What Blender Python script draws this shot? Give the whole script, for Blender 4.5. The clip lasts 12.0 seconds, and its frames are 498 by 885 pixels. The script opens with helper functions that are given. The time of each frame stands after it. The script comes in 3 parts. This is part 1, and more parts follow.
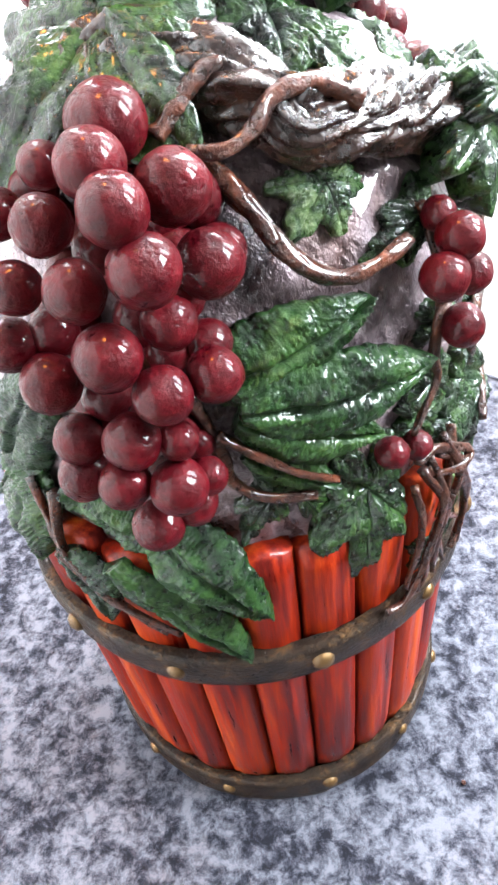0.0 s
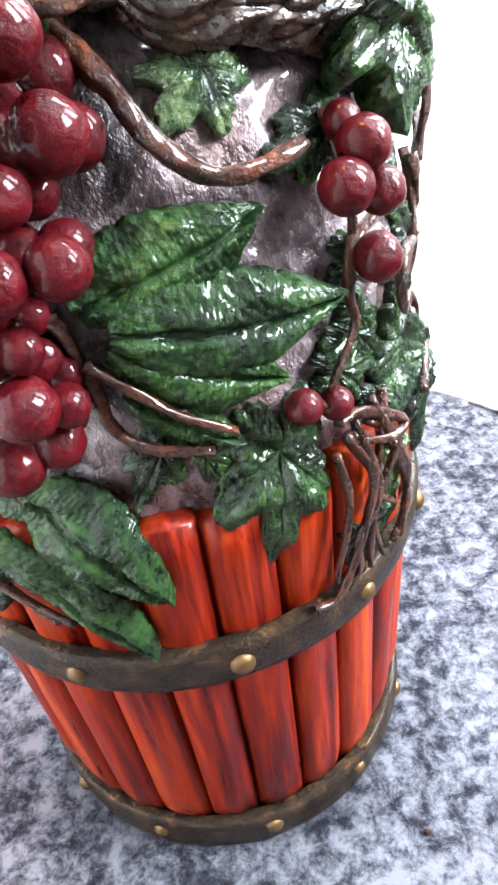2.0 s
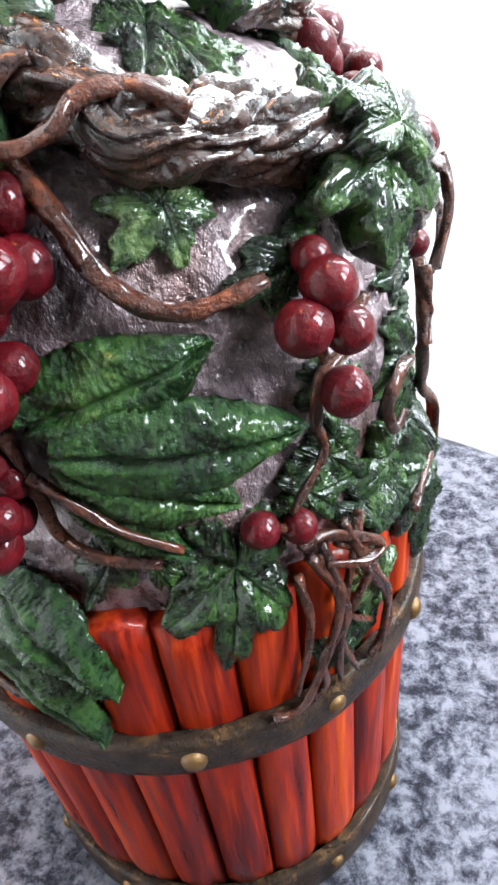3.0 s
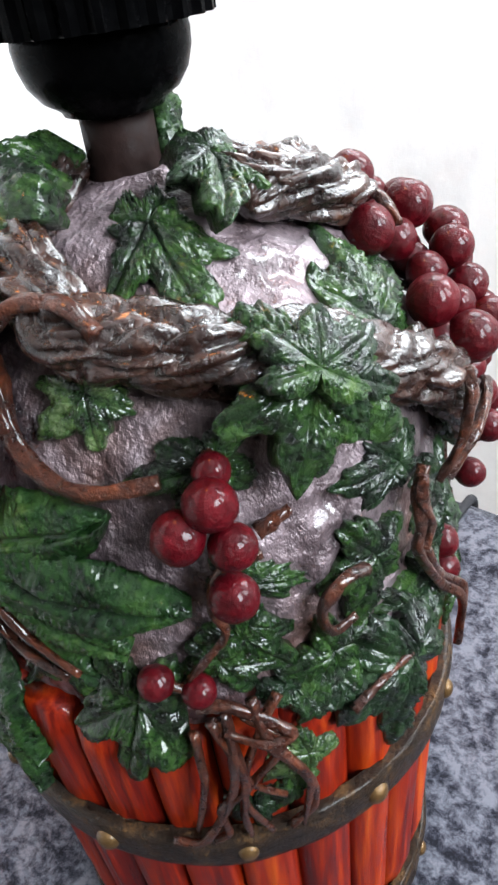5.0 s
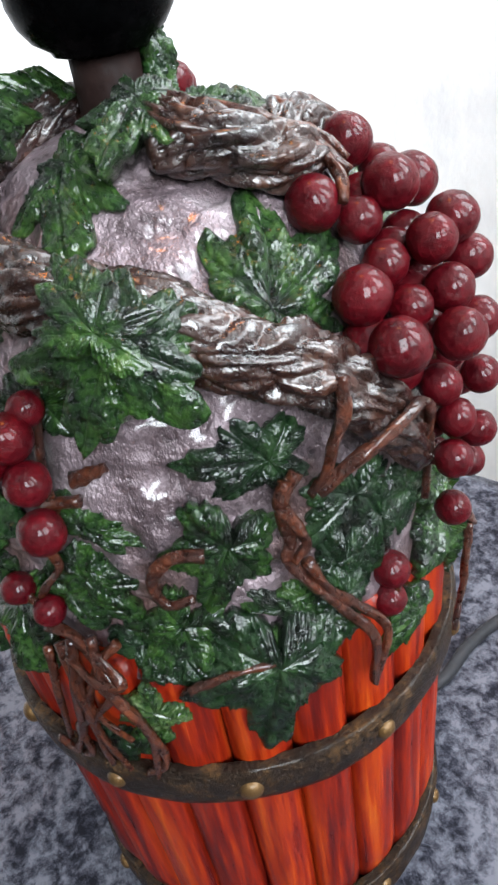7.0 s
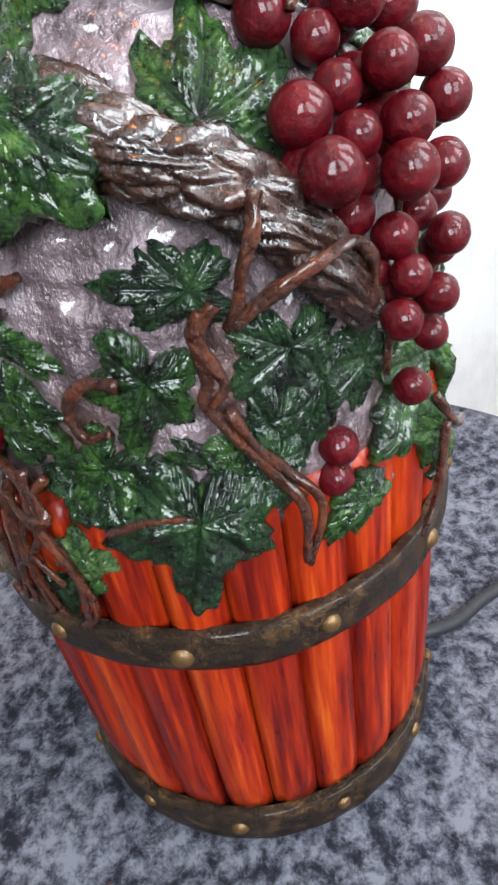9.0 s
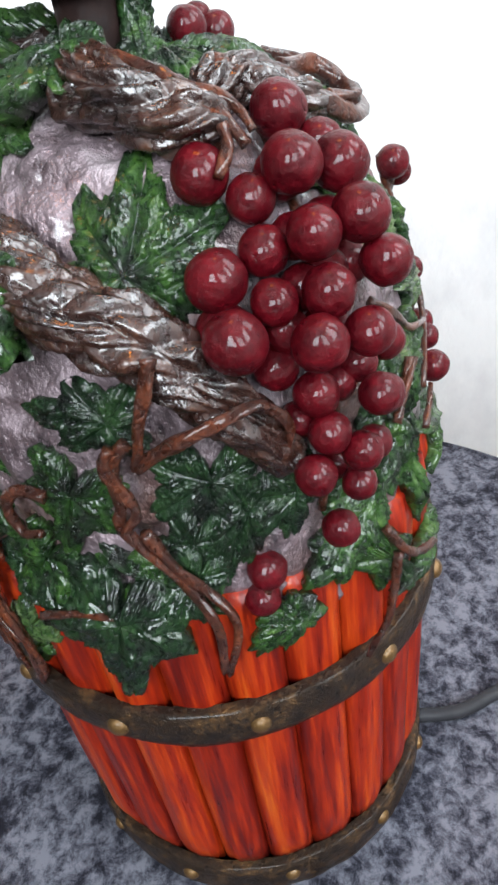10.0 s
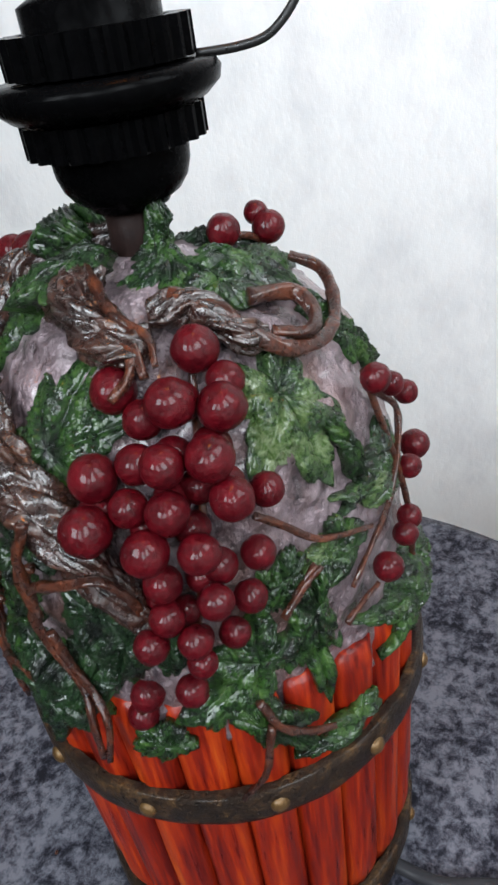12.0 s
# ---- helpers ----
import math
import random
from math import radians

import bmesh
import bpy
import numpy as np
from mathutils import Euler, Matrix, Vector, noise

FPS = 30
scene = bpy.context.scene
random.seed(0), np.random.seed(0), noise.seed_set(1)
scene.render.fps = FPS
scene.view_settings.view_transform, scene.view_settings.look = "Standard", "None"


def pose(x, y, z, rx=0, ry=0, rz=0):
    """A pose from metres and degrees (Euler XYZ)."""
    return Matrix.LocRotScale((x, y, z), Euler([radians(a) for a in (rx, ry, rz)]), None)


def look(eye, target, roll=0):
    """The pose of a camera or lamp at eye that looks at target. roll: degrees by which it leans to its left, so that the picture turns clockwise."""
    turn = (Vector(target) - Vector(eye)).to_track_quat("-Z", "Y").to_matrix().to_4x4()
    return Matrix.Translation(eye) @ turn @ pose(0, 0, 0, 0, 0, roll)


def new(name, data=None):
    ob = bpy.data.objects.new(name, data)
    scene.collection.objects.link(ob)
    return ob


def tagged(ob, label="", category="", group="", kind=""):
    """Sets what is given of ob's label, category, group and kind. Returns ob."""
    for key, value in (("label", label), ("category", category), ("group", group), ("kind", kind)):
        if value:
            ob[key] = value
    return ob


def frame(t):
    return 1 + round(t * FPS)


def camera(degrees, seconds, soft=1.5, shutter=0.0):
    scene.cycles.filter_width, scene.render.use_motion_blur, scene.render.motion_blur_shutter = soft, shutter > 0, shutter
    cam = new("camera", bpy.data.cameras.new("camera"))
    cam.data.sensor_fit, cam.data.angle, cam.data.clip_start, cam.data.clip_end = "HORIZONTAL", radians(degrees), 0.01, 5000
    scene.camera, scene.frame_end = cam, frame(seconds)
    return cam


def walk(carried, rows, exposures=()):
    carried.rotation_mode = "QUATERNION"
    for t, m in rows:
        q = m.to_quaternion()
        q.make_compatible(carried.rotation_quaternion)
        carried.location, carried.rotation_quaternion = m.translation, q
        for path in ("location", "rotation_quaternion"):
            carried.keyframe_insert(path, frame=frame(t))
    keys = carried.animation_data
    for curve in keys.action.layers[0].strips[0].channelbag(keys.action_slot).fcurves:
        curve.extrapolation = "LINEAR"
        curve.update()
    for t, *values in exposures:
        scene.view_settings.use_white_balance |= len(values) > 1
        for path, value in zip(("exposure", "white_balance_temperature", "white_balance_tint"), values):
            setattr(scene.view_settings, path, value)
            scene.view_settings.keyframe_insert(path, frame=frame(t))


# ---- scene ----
# ---- camera ----
cam = camera(38.0, 12.0, soft=2.6)
PATH = [
    (0, (-0.00352, -0.16609, 0.28186), (0.00131, -0.02237, 0.14286), -9.29),
    (0.5, (-0.00579, -0.16554, 0.26839), (0.00148, -0.01104, 0.14160), -6.71),
    (1, (0.00523, -0.16997, 0.24290), (0.00640, -0.01494, 0.11655), -6.51),
    (1.5, (0.00928, -0.17263, 0.24136), (0.01358, -0.01779, 0.11484), -8.32),
    (2, (0.01601, -0.16975, 0.24984), (0.02031, -0.01386, 0.12461), -8.49),
    (2.5, (0.03061, -0.16304, 0.25232), (0.02836, -0.00674, 0.12756), -8.84),
    (3, (0.04450, -0.15492, 0.26215), (0.02169, 0.00227, 0.14062), -7.75),
    (3.2, (0.05761, -0.14996, 0.26193), (0.02357, 0.00525, 0.14047), -7.66),
    (4.8, (0.10008, -0.12176, 0.28559), (0.01094, 0.01511, 0.17016), -7.47),
    (5, (0.10526, -0.11845, 0.28598), (0.00802, 0.01376, 0.17168), -7.83),
    (5.5, (0.12513, -0.10444, 0.28047), (0.01121, 0.01285, 0.16530), -9.05),
    (6, (0.14231, -0.08808, 0.28031), (0.01430, 0.01415, 0.16559), -9.41),
    (6.5, (0.14959, -0.07474, 0.28025), (0.00951, 0.01005, 0.16541), -9.01),
    (7, (0.15944, -0.05206, 0.27630), (0.00768, 0.01015, 0.16184), -9.86),
    (7.5, (0.16536, -0.03733, 0.25810), (0.00728, -0.00251, 0.14064), -10.17),
    (7.7, (0.16879, -0.03637, 0.24207), (0.01076, -0.00787, 0.12285), -9.63),
    (9.3, (0.18002, -0.01632, 0.25446), (0.02138, 0.01525, 0.13682), -9.68),
    (9.5, (0.17878, -0.00707, 0.26017), (0.01848, 0.01512, 0.14264), -9.09),
    (10, (0.17362, 0.02237, 0.26993), (0.01215, 0.01530, 0.15213), -9.43),
    (10.5, (0.16694, 0.05193, 0.27430), (0.00805, 0.02030, 0.15702), -9.00),
    (11, (0.15349, 0.07031, 0.27269), (0.00084, 0.01330, 0.15672), -9.80),
    (11.5, (0.15139, 0.09778, 0.29004), (0.00071, 0.02419, 0.18104), -9.44),
    (12, (0.15070, 0.11248, 0.30591), (0.00663, 0.02532, 0.19799), -8.85),
]
walk(cam, [(t, look(eye, target, roll)) for t, eye, target, roll in PATH], [(0.0, 1.7), (1.0, 1.85), (1.5, 1.95), (2.0, 1.72), (3.0, 1.2), (5.0, 0.35), (6.9, 0.05), (7.5, 0.3), (9.5, 0.1), (10.5, -0.3), (12.0, -0.65)])

# ---- light ----
world = bpy.data.worlds.new("world")
scene.world = world
world.use_nodes = True
sky = world.node_tree.nodes.new("ShaderNodeTexSky")
sky.sky_type, sky.sun_disc, sky.sun_elevation, sky.sun_rotation = "NISHITA", False, radians(35), radians(40)
world.node_tree.links.new(sky.outputs[0], world.node_tree.nodes["Background"].inputs[0])
world.node_tree.nodes["Background"].inputs[1].default_value = 0.12

# room, metres: the table top's cloth is z = 0
X0, X1, Y0, Y1, FLOOR_Z, CEIL_Z = -0.75, 1.3, -2.0, 0.75, -0.75, 1.75
# Out-of-view windows added round the room; the grapes' reflections show only one.
ADDED_WINDOWS = (("x", X1, -0.55, -0.05, 42.0), ("x", X1, 0.2, 0.65, 22.0), ("y", Y1, 0.35, 0.8, 27.0), ("y", Y1, -0.3, 0.1, 15.0))
SILL_Z, HEAD_Z = 0.65, 1.5


# area lamp that stands in for daylight in each added opening
def window_light(axis, wall, a, b, power):
    data = bpy.data.lights.new("window_daylight", "AREA")
    data.shape, data.size, data.size_y, data.energy, data.color = "RECTANGLE", b - a, HEAD_Z - SILL_Z, power, (0.86, 0.94, 1.0)
    ob = new("window_daylight", data)
    mid, z = (a + b) / 2, (SILL_Z + HEAD_Z) / 2
    inward = -0.02 if wall > 0 else 0.02
    eye = (wall + inward, mid, z) if axis == "x" else (mid, wall + inward, z)
    aim = (wall + 50 * inward, mid, z) if axis == "x" else (mid, wall + 50 * inward, z)
    ob.matrix_world = look(eye, aim)


for w in ADDED_WINDOWS:
    window_light(*w)


# ---- materials ----
def material(name):
    m = bpy.data.materials.new(name)
    m.use_nodes = True
    return m, m.node_tree.nodes, m.node_tree.links, m.node_tree.nodes["Principled BSDF"]


def coords(n, l, scale, kind="Object", spread=False):
    tc, mp = n.new("ShaderNodeTexCoord"), n.new("ShaderNodeMapping")
    mp.inputs["Scale"].default_value = scale
    l.new(tc.outputs[kind], mp.inputs["Vector"])
    if spread:
        info, mul = n.new("ShaderNodeObjectInfo"), n.new("ShaderNodeMath")
        mul.operation = "MULTIPLY"
        mul.inputs[1].default_value = 40.0
        l.new(info.outputs["Random"], mul.inputs[0])
        l.new(mul.outputs[0], mp.inputs["Location"])
    return mp.outputs[0]


def grain(n, l, vec, scale, detail=4.0, rough=0.6, distort=0.0):
    t = n.new("ShaderNodeTexNoise")
    t.inputs["Scale"].default_value, t.inputs["Detail"].default_value = scale, detail
    t.inputs["Roughness"].default_value, t.inputs["Distortion"].default_value = rough, distort
    l.new(vec, t.inputs["Vector"])
    return t.outputs["Fac"]


def ramp(n, l, fac, *stops):
    r = n.new("ShaderNodeValToRGB")
    while len(r.color_ramp.elements) < len(stops):
        r.color_ramp.elements.new(0.5)
    for e, (p, c) in zip(r.color_ramp.elements, stops):
        e.position, e.color = p, (*c, 1) if len(c) == 3 else c
    l.new(fac, r.inputs[0])
    return r.outputs[0]


def mixed(n, l, fac, a, b, mode="MIX"):
    m = n.new("ShaderNodeMix")
    m.data_type, m.blend_type = "RGBA", mode
    for value, slot in ((fac, m.inputs["Factor"]), (a, m.inputs["A"]), (b, m.inputs["B"])):
        sock = [s for s in m.inputs if s.name == slot.name and (s.type == "RGBA" or slot.name == "Factor" and s.type == "VALUE")][0]
        if isinstance(value, bpy.types.NodeSocket):
            l.new(value, sock)
        else:
            sock.default_value = value if isinstance(value, float) else (*value, 1)
    return [s for s in m.outputs if s.type == "RGBA"][0]


def relief(n, l, bsdf, height, strength, distance):
    b = n.new("ShaderNodeBump")
    b.inputs["Strength"].default_value, b.inputs["Distance"].default_value = strength, distance
    l.new(height, b.inputs["Height"])
    l.new(b.outputs[0], bsdf.inputs["Normal"])
    return b


def grey(n, l, fac, lo, hi, a=0.3, b=0.7):
    m = n.new("ShaderNodeMapRange")
    for slot, v in (("From Min", a), ("From Max", b), ("To Min", lo), ("To Max", hi)):
        m.inputs[slot].default_value = v
    l.new(fac, m.inputs["Value"])
    return m.outputs[0]


def painted(name, stops, scale, fine, bump, rough, coat=0.4, stretch=(1, 1, 1), kind="Object", spread=True, metal=0.0, crumple=0.0, shine=0.2):
    """Hand-painted resin: broad tone, fine brush marks, glossy varnish."""
    m, n, l, p = material(name)
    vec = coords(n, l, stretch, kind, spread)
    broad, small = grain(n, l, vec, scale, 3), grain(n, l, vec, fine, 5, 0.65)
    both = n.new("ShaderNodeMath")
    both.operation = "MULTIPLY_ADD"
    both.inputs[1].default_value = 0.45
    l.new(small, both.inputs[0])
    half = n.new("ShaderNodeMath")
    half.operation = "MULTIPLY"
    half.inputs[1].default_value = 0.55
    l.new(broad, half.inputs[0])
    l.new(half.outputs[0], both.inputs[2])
    # tone follows the bump's fine noise: darker in its lows, paler on its highs
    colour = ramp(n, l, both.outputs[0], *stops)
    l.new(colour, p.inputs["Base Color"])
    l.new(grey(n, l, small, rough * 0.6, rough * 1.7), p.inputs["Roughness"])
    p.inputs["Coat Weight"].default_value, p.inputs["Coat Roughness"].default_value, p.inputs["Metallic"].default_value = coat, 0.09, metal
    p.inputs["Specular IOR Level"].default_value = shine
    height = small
    if crumple:
        fold = n.new("ShaderNodeTexNoise")
        fold.noise_type = "RIDGED_MULTIFRACTAL"
        fold.inputs["Scale"].default_value, fold.inputs["Detail"].default_value, fold.inputs["Distortion"].default_value = fine * 0.45, 3.0, 0.6
        l.new(vec, fold.inputs["Vector"])
        add = n.new("ShaderNodeMath")
        add.operation = "MULTIPLY_ADD"
        add.inputs[1].default_value = crumple * 0.5
        l.new(fold.outputs["Fac"], add.inputs[0])
        l.new(small, add.inputs[2])
        height = add.outputs[0]
    relief(n, l, p, height, *bump)
    return m


STAVE = painted("varnished_orange_wood", ((0.30, (0.0233, 0.0019, 0.0018)), (0.42, (0.0952, 0.0048, 0.0027)), (0.50, (0.2116, 0.0126, 0.0027)), (0.58, (0.3280, 0.0329, 0.0036)), (0.72, (0.4867, 0.1065, 0.0117))),
                70, 420, (0.4, 0.0008), 0.38, 0.16, (1, 1, 0.06), shine=0.12)
HOOP = painted("aged_bronze_paint", ((0.35, (0.0085, 0.0059, 0.0051)), (0.52, (0.0289, 0.0170, 0.0102)), (0.68, (0.1445, 0.0748, 0.0289))), 170, 800, (1.0, 0.0012), 0.34, 0.15, metal=0.45)
RIVET = painted("brass_paint", ((0.3, (0.030, 0.017, 0.009)), (0.65, (0.20, 0.11, 0.04))), 200, 900, (0.3, 0.0004), 0.3, 0.3, metal=0.6)
GRAPE = painted("dark_red_grape_paint", ((0.3, (0.0200, 0.0006, 0.0019)), (0.5, (0.0575, 0.0013, 0.0037)), (0.75, (0.1187, 0.0031, 0.0075))), 1.1, 3, (0.3, 0.05), 0.34, 0.3, shine=0.1)
GRAPE.node_tree.nodes["Principled BSDF"].inputs["Coat Roughness"].default_value = 0.1
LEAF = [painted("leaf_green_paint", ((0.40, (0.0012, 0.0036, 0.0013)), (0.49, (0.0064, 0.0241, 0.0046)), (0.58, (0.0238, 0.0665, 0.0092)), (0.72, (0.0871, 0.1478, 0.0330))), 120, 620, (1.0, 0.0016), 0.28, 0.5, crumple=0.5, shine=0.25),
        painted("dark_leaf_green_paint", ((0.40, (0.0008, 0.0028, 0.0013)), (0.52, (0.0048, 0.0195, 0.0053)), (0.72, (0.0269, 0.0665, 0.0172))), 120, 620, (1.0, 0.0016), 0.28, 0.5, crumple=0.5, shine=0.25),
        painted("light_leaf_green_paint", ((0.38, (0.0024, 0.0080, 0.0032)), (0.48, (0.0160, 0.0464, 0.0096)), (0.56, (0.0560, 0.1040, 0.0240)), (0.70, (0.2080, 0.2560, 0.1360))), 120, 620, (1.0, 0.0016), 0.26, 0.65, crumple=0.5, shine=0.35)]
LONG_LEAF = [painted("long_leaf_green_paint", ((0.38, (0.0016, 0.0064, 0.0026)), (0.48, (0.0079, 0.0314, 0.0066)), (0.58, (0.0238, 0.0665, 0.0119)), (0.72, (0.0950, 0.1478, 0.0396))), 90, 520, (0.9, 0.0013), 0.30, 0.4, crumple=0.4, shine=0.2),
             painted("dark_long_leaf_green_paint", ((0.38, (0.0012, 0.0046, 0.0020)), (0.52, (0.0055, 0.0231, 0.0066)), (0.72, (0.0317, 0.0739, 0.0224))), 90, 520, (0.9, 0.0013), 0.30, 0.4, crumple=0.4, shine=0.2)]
BARK = painted("brown_bark_paint", ((0.36, (0.0025, 0.0012, 0.0012)), (0.47, (0.0136, 0.0050, 0.0037)), (0.58, (0.0341, 0.0124, 0.0081)), (0.72, (0.1116, 0.0403, 0.0161))), 80, 360, (0.9, 0.0012), 0.24, 0.75, crumple=0.3, shine=0.5)
VINE = painted("tan_vine_paint", ((0.34, (0.0080, 0.0018, 0.0011)), (0.49, (0.0400, 0.0084, 0.0028)), (0.72, (0.1600, 0.0360, 0.0088))), 130, 600, (1.0, 0.0018), 0.3, 0.55, crumple=0.5, shine=0.3)
PLASTER = painted("silver_lilac_foil_paint", ((0.36, (0.0294, 0.0211, 0.0255)), (0.46, (0.1175, 0.0842, 0.0929)), (0.58, (0.2433, 0.1843, 0.2029)), (0.72, (0.4362, 0.3686, 0.3872))), 60, 170, (1.0, 0.0036), 0.30, 0.6, (1, 1, 0.7), crumple=1.4, metal=0.3, shine=0.6)
patch_n, patch_l, patch_p = PLASTER.node_tree.nodes, PLASTER.node_tree.links, PLASTER.node_tree.nodes["Principled BSDF"]
patch = grey(patch_n, patch_l, grain(patch_n, patch_l, coords(patch_n, patch_l, (1, 1, 1)), 38, 3), 0.0, 0.7, 0.51, 0.68)
patch_l.new(mixed(patch_n, patch_l, patch, patch_p.inputs["Base Color"].links[0].from_socket, (0.12, 0.055, 0.04)), patch_p.inputs["Base Color"])
PLASTIC = painted("black_plastic", ((0.3, (0.0006, 0.0006, 0.0007)), (0.7, (0.0014, 0.0014, 0.0016))), 60, 500, (0.05, 0.0003), 0.22, 0.0, shine=0.025)
NECK = painted("dark_brown_metal_neck", ((0.3, (0.005, 0.003, 0.003)), (0.7, (0.026, 0.014, 0.012))), 60, 300, (0.4, 0.0006), 0.45, 0.0, shine=0.06)
CORD = painted("dark_grey_cord", ((0.3, (0.013, 0.013, 0.015)), (0.7, (0.026, 0.026, 0.03))), 60, 500, (0.1, 0.0003), 0.5, 0.0)
STEEL = painted("dark_steel_wire", ((0.3, (0.02, 0.02, 0.02)), (0.7, (0.04, 0.04, 0.04))), 60, 500, (0.1, 0.0003), 0.35, 0.0, metal=0.8)


def velvet():
    """Crushed velvet with a grey and white marbled pile."""
    m, n, l, p = material("grey_crushed_velvet")
    vec = coords(n, l, (1, 1, 1))
    broad, mid, fine = grain(n, l, vec, 30, 3, 0.5), grain(n, l, vec, 150, 7, 0.70, 0.3), grain(n, l, vec, 700, 3, 0.7)
    add = n.new("ShaderNodeMath")
    add.operation = "MULTIPLY_ADD"
    add.inputs[1].default_value = 0.62
    l.new(mid, add.inputs[0])
    add2 = n.new("ShaderNodeMath")
    add2.operation = "MULTIPLY_ADD"
    add2.inputs[1].default_value = 0.25
    l.new(broad, add2.inputs[0])
    add3 = n.new("ShaderNodeMath")
    add3.operation = "MULTIPLY"
    add3.inputs[1].default_value = 0.13
    l.new(fine, add3.inputs[0])
    l.new(add3.outputs[0], add2.inputs[2])
    l.new(add2.outputs[0], add.inputs[2])
    colour = ramp(n, l, add.outputs[0], (0.41, (0.010, 0.010, 0.014)), (0.455, (0.025, 0.025, 0.034)), (0.50, (0.060, 0.061, 0.076)), (0.575, (0.125, 0.127, 0.150)))
    l.new(colour, p.inputs["Base Color"])
    p.inputs["Roughness"].default_value, p.inputs["Specular IOR Level"].default_value = 0.85, 0.06
    p.inputs["Sheen Weight"].default_value, p.inputs["Sheen Roughness"].default_value = 0.05, 0.4
    relief(n, l, p, add.outputs[0], 0.5, 0.002)
    return m


def stucco(name, base, shade, scale):
    m, n, l, p = material(name)
    vec = coords(n, l, (1, 1, 0.75))
    a, b = grain(n, l, vec, scale, 4, 0.6), grain(n, l, vec, scale * 9, 4, 0.6)
    l.new(ramp(n, l, a, (0.35, shade), (0.55, base)), p.inputs["Base Color"])
    p.inputs["Roughness"].default_value = 0.7
    relief(n, l, p, b, 0.3, 0.004)
    return m


VELVET = velvet()
WALL = stucco("white_stucco", (0.86, 0.855, 0.85), (0.76, 0.755, 0.76), 11)
# Ceiling out of view, kept dark to thin the white haze on varnish.
CEILING = stucco("unseen_ceiling_dark_grey", (0.13, 0.125, 0.12), (0.11, 0.105, 0.10), 4)
# Walls behind the camera, made dark so glossy paint mirrors less white.
UNSEEN_DARKWALL = stucco("unseen_wall_dark_paint", (0.07, 0.062, 0.058), (0.055, 0.05, 0.047), 6)
FLOOR = painted("oak_floor", ((0.3, (0.08, 0.045, 0.025)), (0.7, (0.17, 0.1, 0.055))), 6, 60, (0.2, 0.001), 0.4, 0.2, (1, 8, 1))
FRAME = painted("white_window_paint", ((0.3, (0.74, 0.74, 0.73)), (0.7, (0.82, 0.82, 0.81))), 12, 120, (0.05, 0.001), 0.35, 0.2)
TABLEWOOD = painted("dark_table_wood", ((0.3, (0.05, 0.028, 0.016)), (0.7, (0.12, 0.07, 0.04))), 20, 160, (0.2, 0.001), 0.4, 0.2, (1, 1, 0.2))


def lit(name, colour, strength):
    m, n, l, p = material(name)
    p.inputs["Base Color"].default_value = (*colour, 1)
    p.inputs["Emission Color"].default_value, p.inputs["Emission Strength"].default_value = (*colour, 1), strength
    return m


BULB = lit("warm_bulb_glow", (1.0, 0.30, 0.03), 28.0)
GLASS, gn, gl, gp = material("window_glass")
gp.inputs["Transmission Weight"].default_value, gp.inputs["Roughness"].default_value, gp.inputs["IOR"].default_value = 1.0, 0.0, 1.1

D = 0.1  # the lamp is laid out in decimetres


def part(name, bm, mat, parent=None, label="", smooth=True):
    me = bpy.data.meshes.new(name)
    bm.to_mesh(me)
    bm.free()
    me.materials.append(mat)
    if smooth:
        me.shade_smooth()
    ob = new(name, me)
    ob.parent = parent
    return tagged(ob, label)


def grid_mesh(rows, closed=True, cap0=False, cap1=False):
    """A bmesh from rows of points; closed: each row is a ring."""
    bm = bmesh.new()
    vs = [[bm.verts.new(p) for p in row] for row in rows]
    for a, b in zip(vs, vs[1:]):
        k = len(a)
        for i in range(k if closed else k - 1):
            j = (i + 1) % k
            bm.faces.new((a[i], a[j], b[j], b[i]))
    if cap0:
        bm.faces.new(vs[0][::-1])
    if cap1:
        bm.faces.new(vs[-1])
    bmesh.ops.recalc_face_normals(bm, faces=bm.faces[:])
    return bm


def box(bm, x0, x1, y0, y1, z0, z1):
    v = [bm.verts.new((x, y, z)) for z in (z0, z1) for x, y in ((x0, y0), (x1, y0), (x1, y1), (x0, y1))]
    for f in ((3, 2, 1, 0), (4, 5, 6, 7), (0, 1, 5, 4), (1, 2, 6, 5), (2, 3, 7, 6), (3, 0, 4, 7)):
        bm.faces.new([v[i] for i in f])


def boxes(*bounds, bevel=0.0):
    bm = bmesh.new()
    for b in bounds:
        box(bm, *b)
    if bevel:
        bmesh.ops.bevel(bm, geom=bm.edges[:], offset=bevel, segments=2, affect="EDGES")
    return bm


def turned(outline, segs=64, cap0=True, cap1=True, wobble=None):
    """A turned form from (radius, height) pairs, in metres."""
    rows = []
    for r, z in outline:
        ring = []
        for i in range(segs):
            a = 2 * math.pi * i / segs
            k = 1 + (wobble(a, z) if wobble else 0)
            ring.append((r * k * math.cos(a), r * k * math.sin(a), z))
        rows.append(ring)
    return grid_mesh(rows, True, cap0, cap1)


# ---- room ----
T = 0.12
tagged(part("floor", boxes((X0 - T, X1 + T, Y0 - T, Y1 + T, FLOOR_Z - 0.1, FLOOR_Z)), FLOOR, smooth=False), "brown oak plank floor of the room", "floor", kind="structure")
tagged(part("ceiling", boxes((X0 - T, X1 + T, Y0 - T, Y1 + T, CEIL_Z, CEIL_Z + 0.1)), CEILING, smooth=False), "plain ceiling out of view, dark grey to cut reflections", "ceiling", kind="structure")


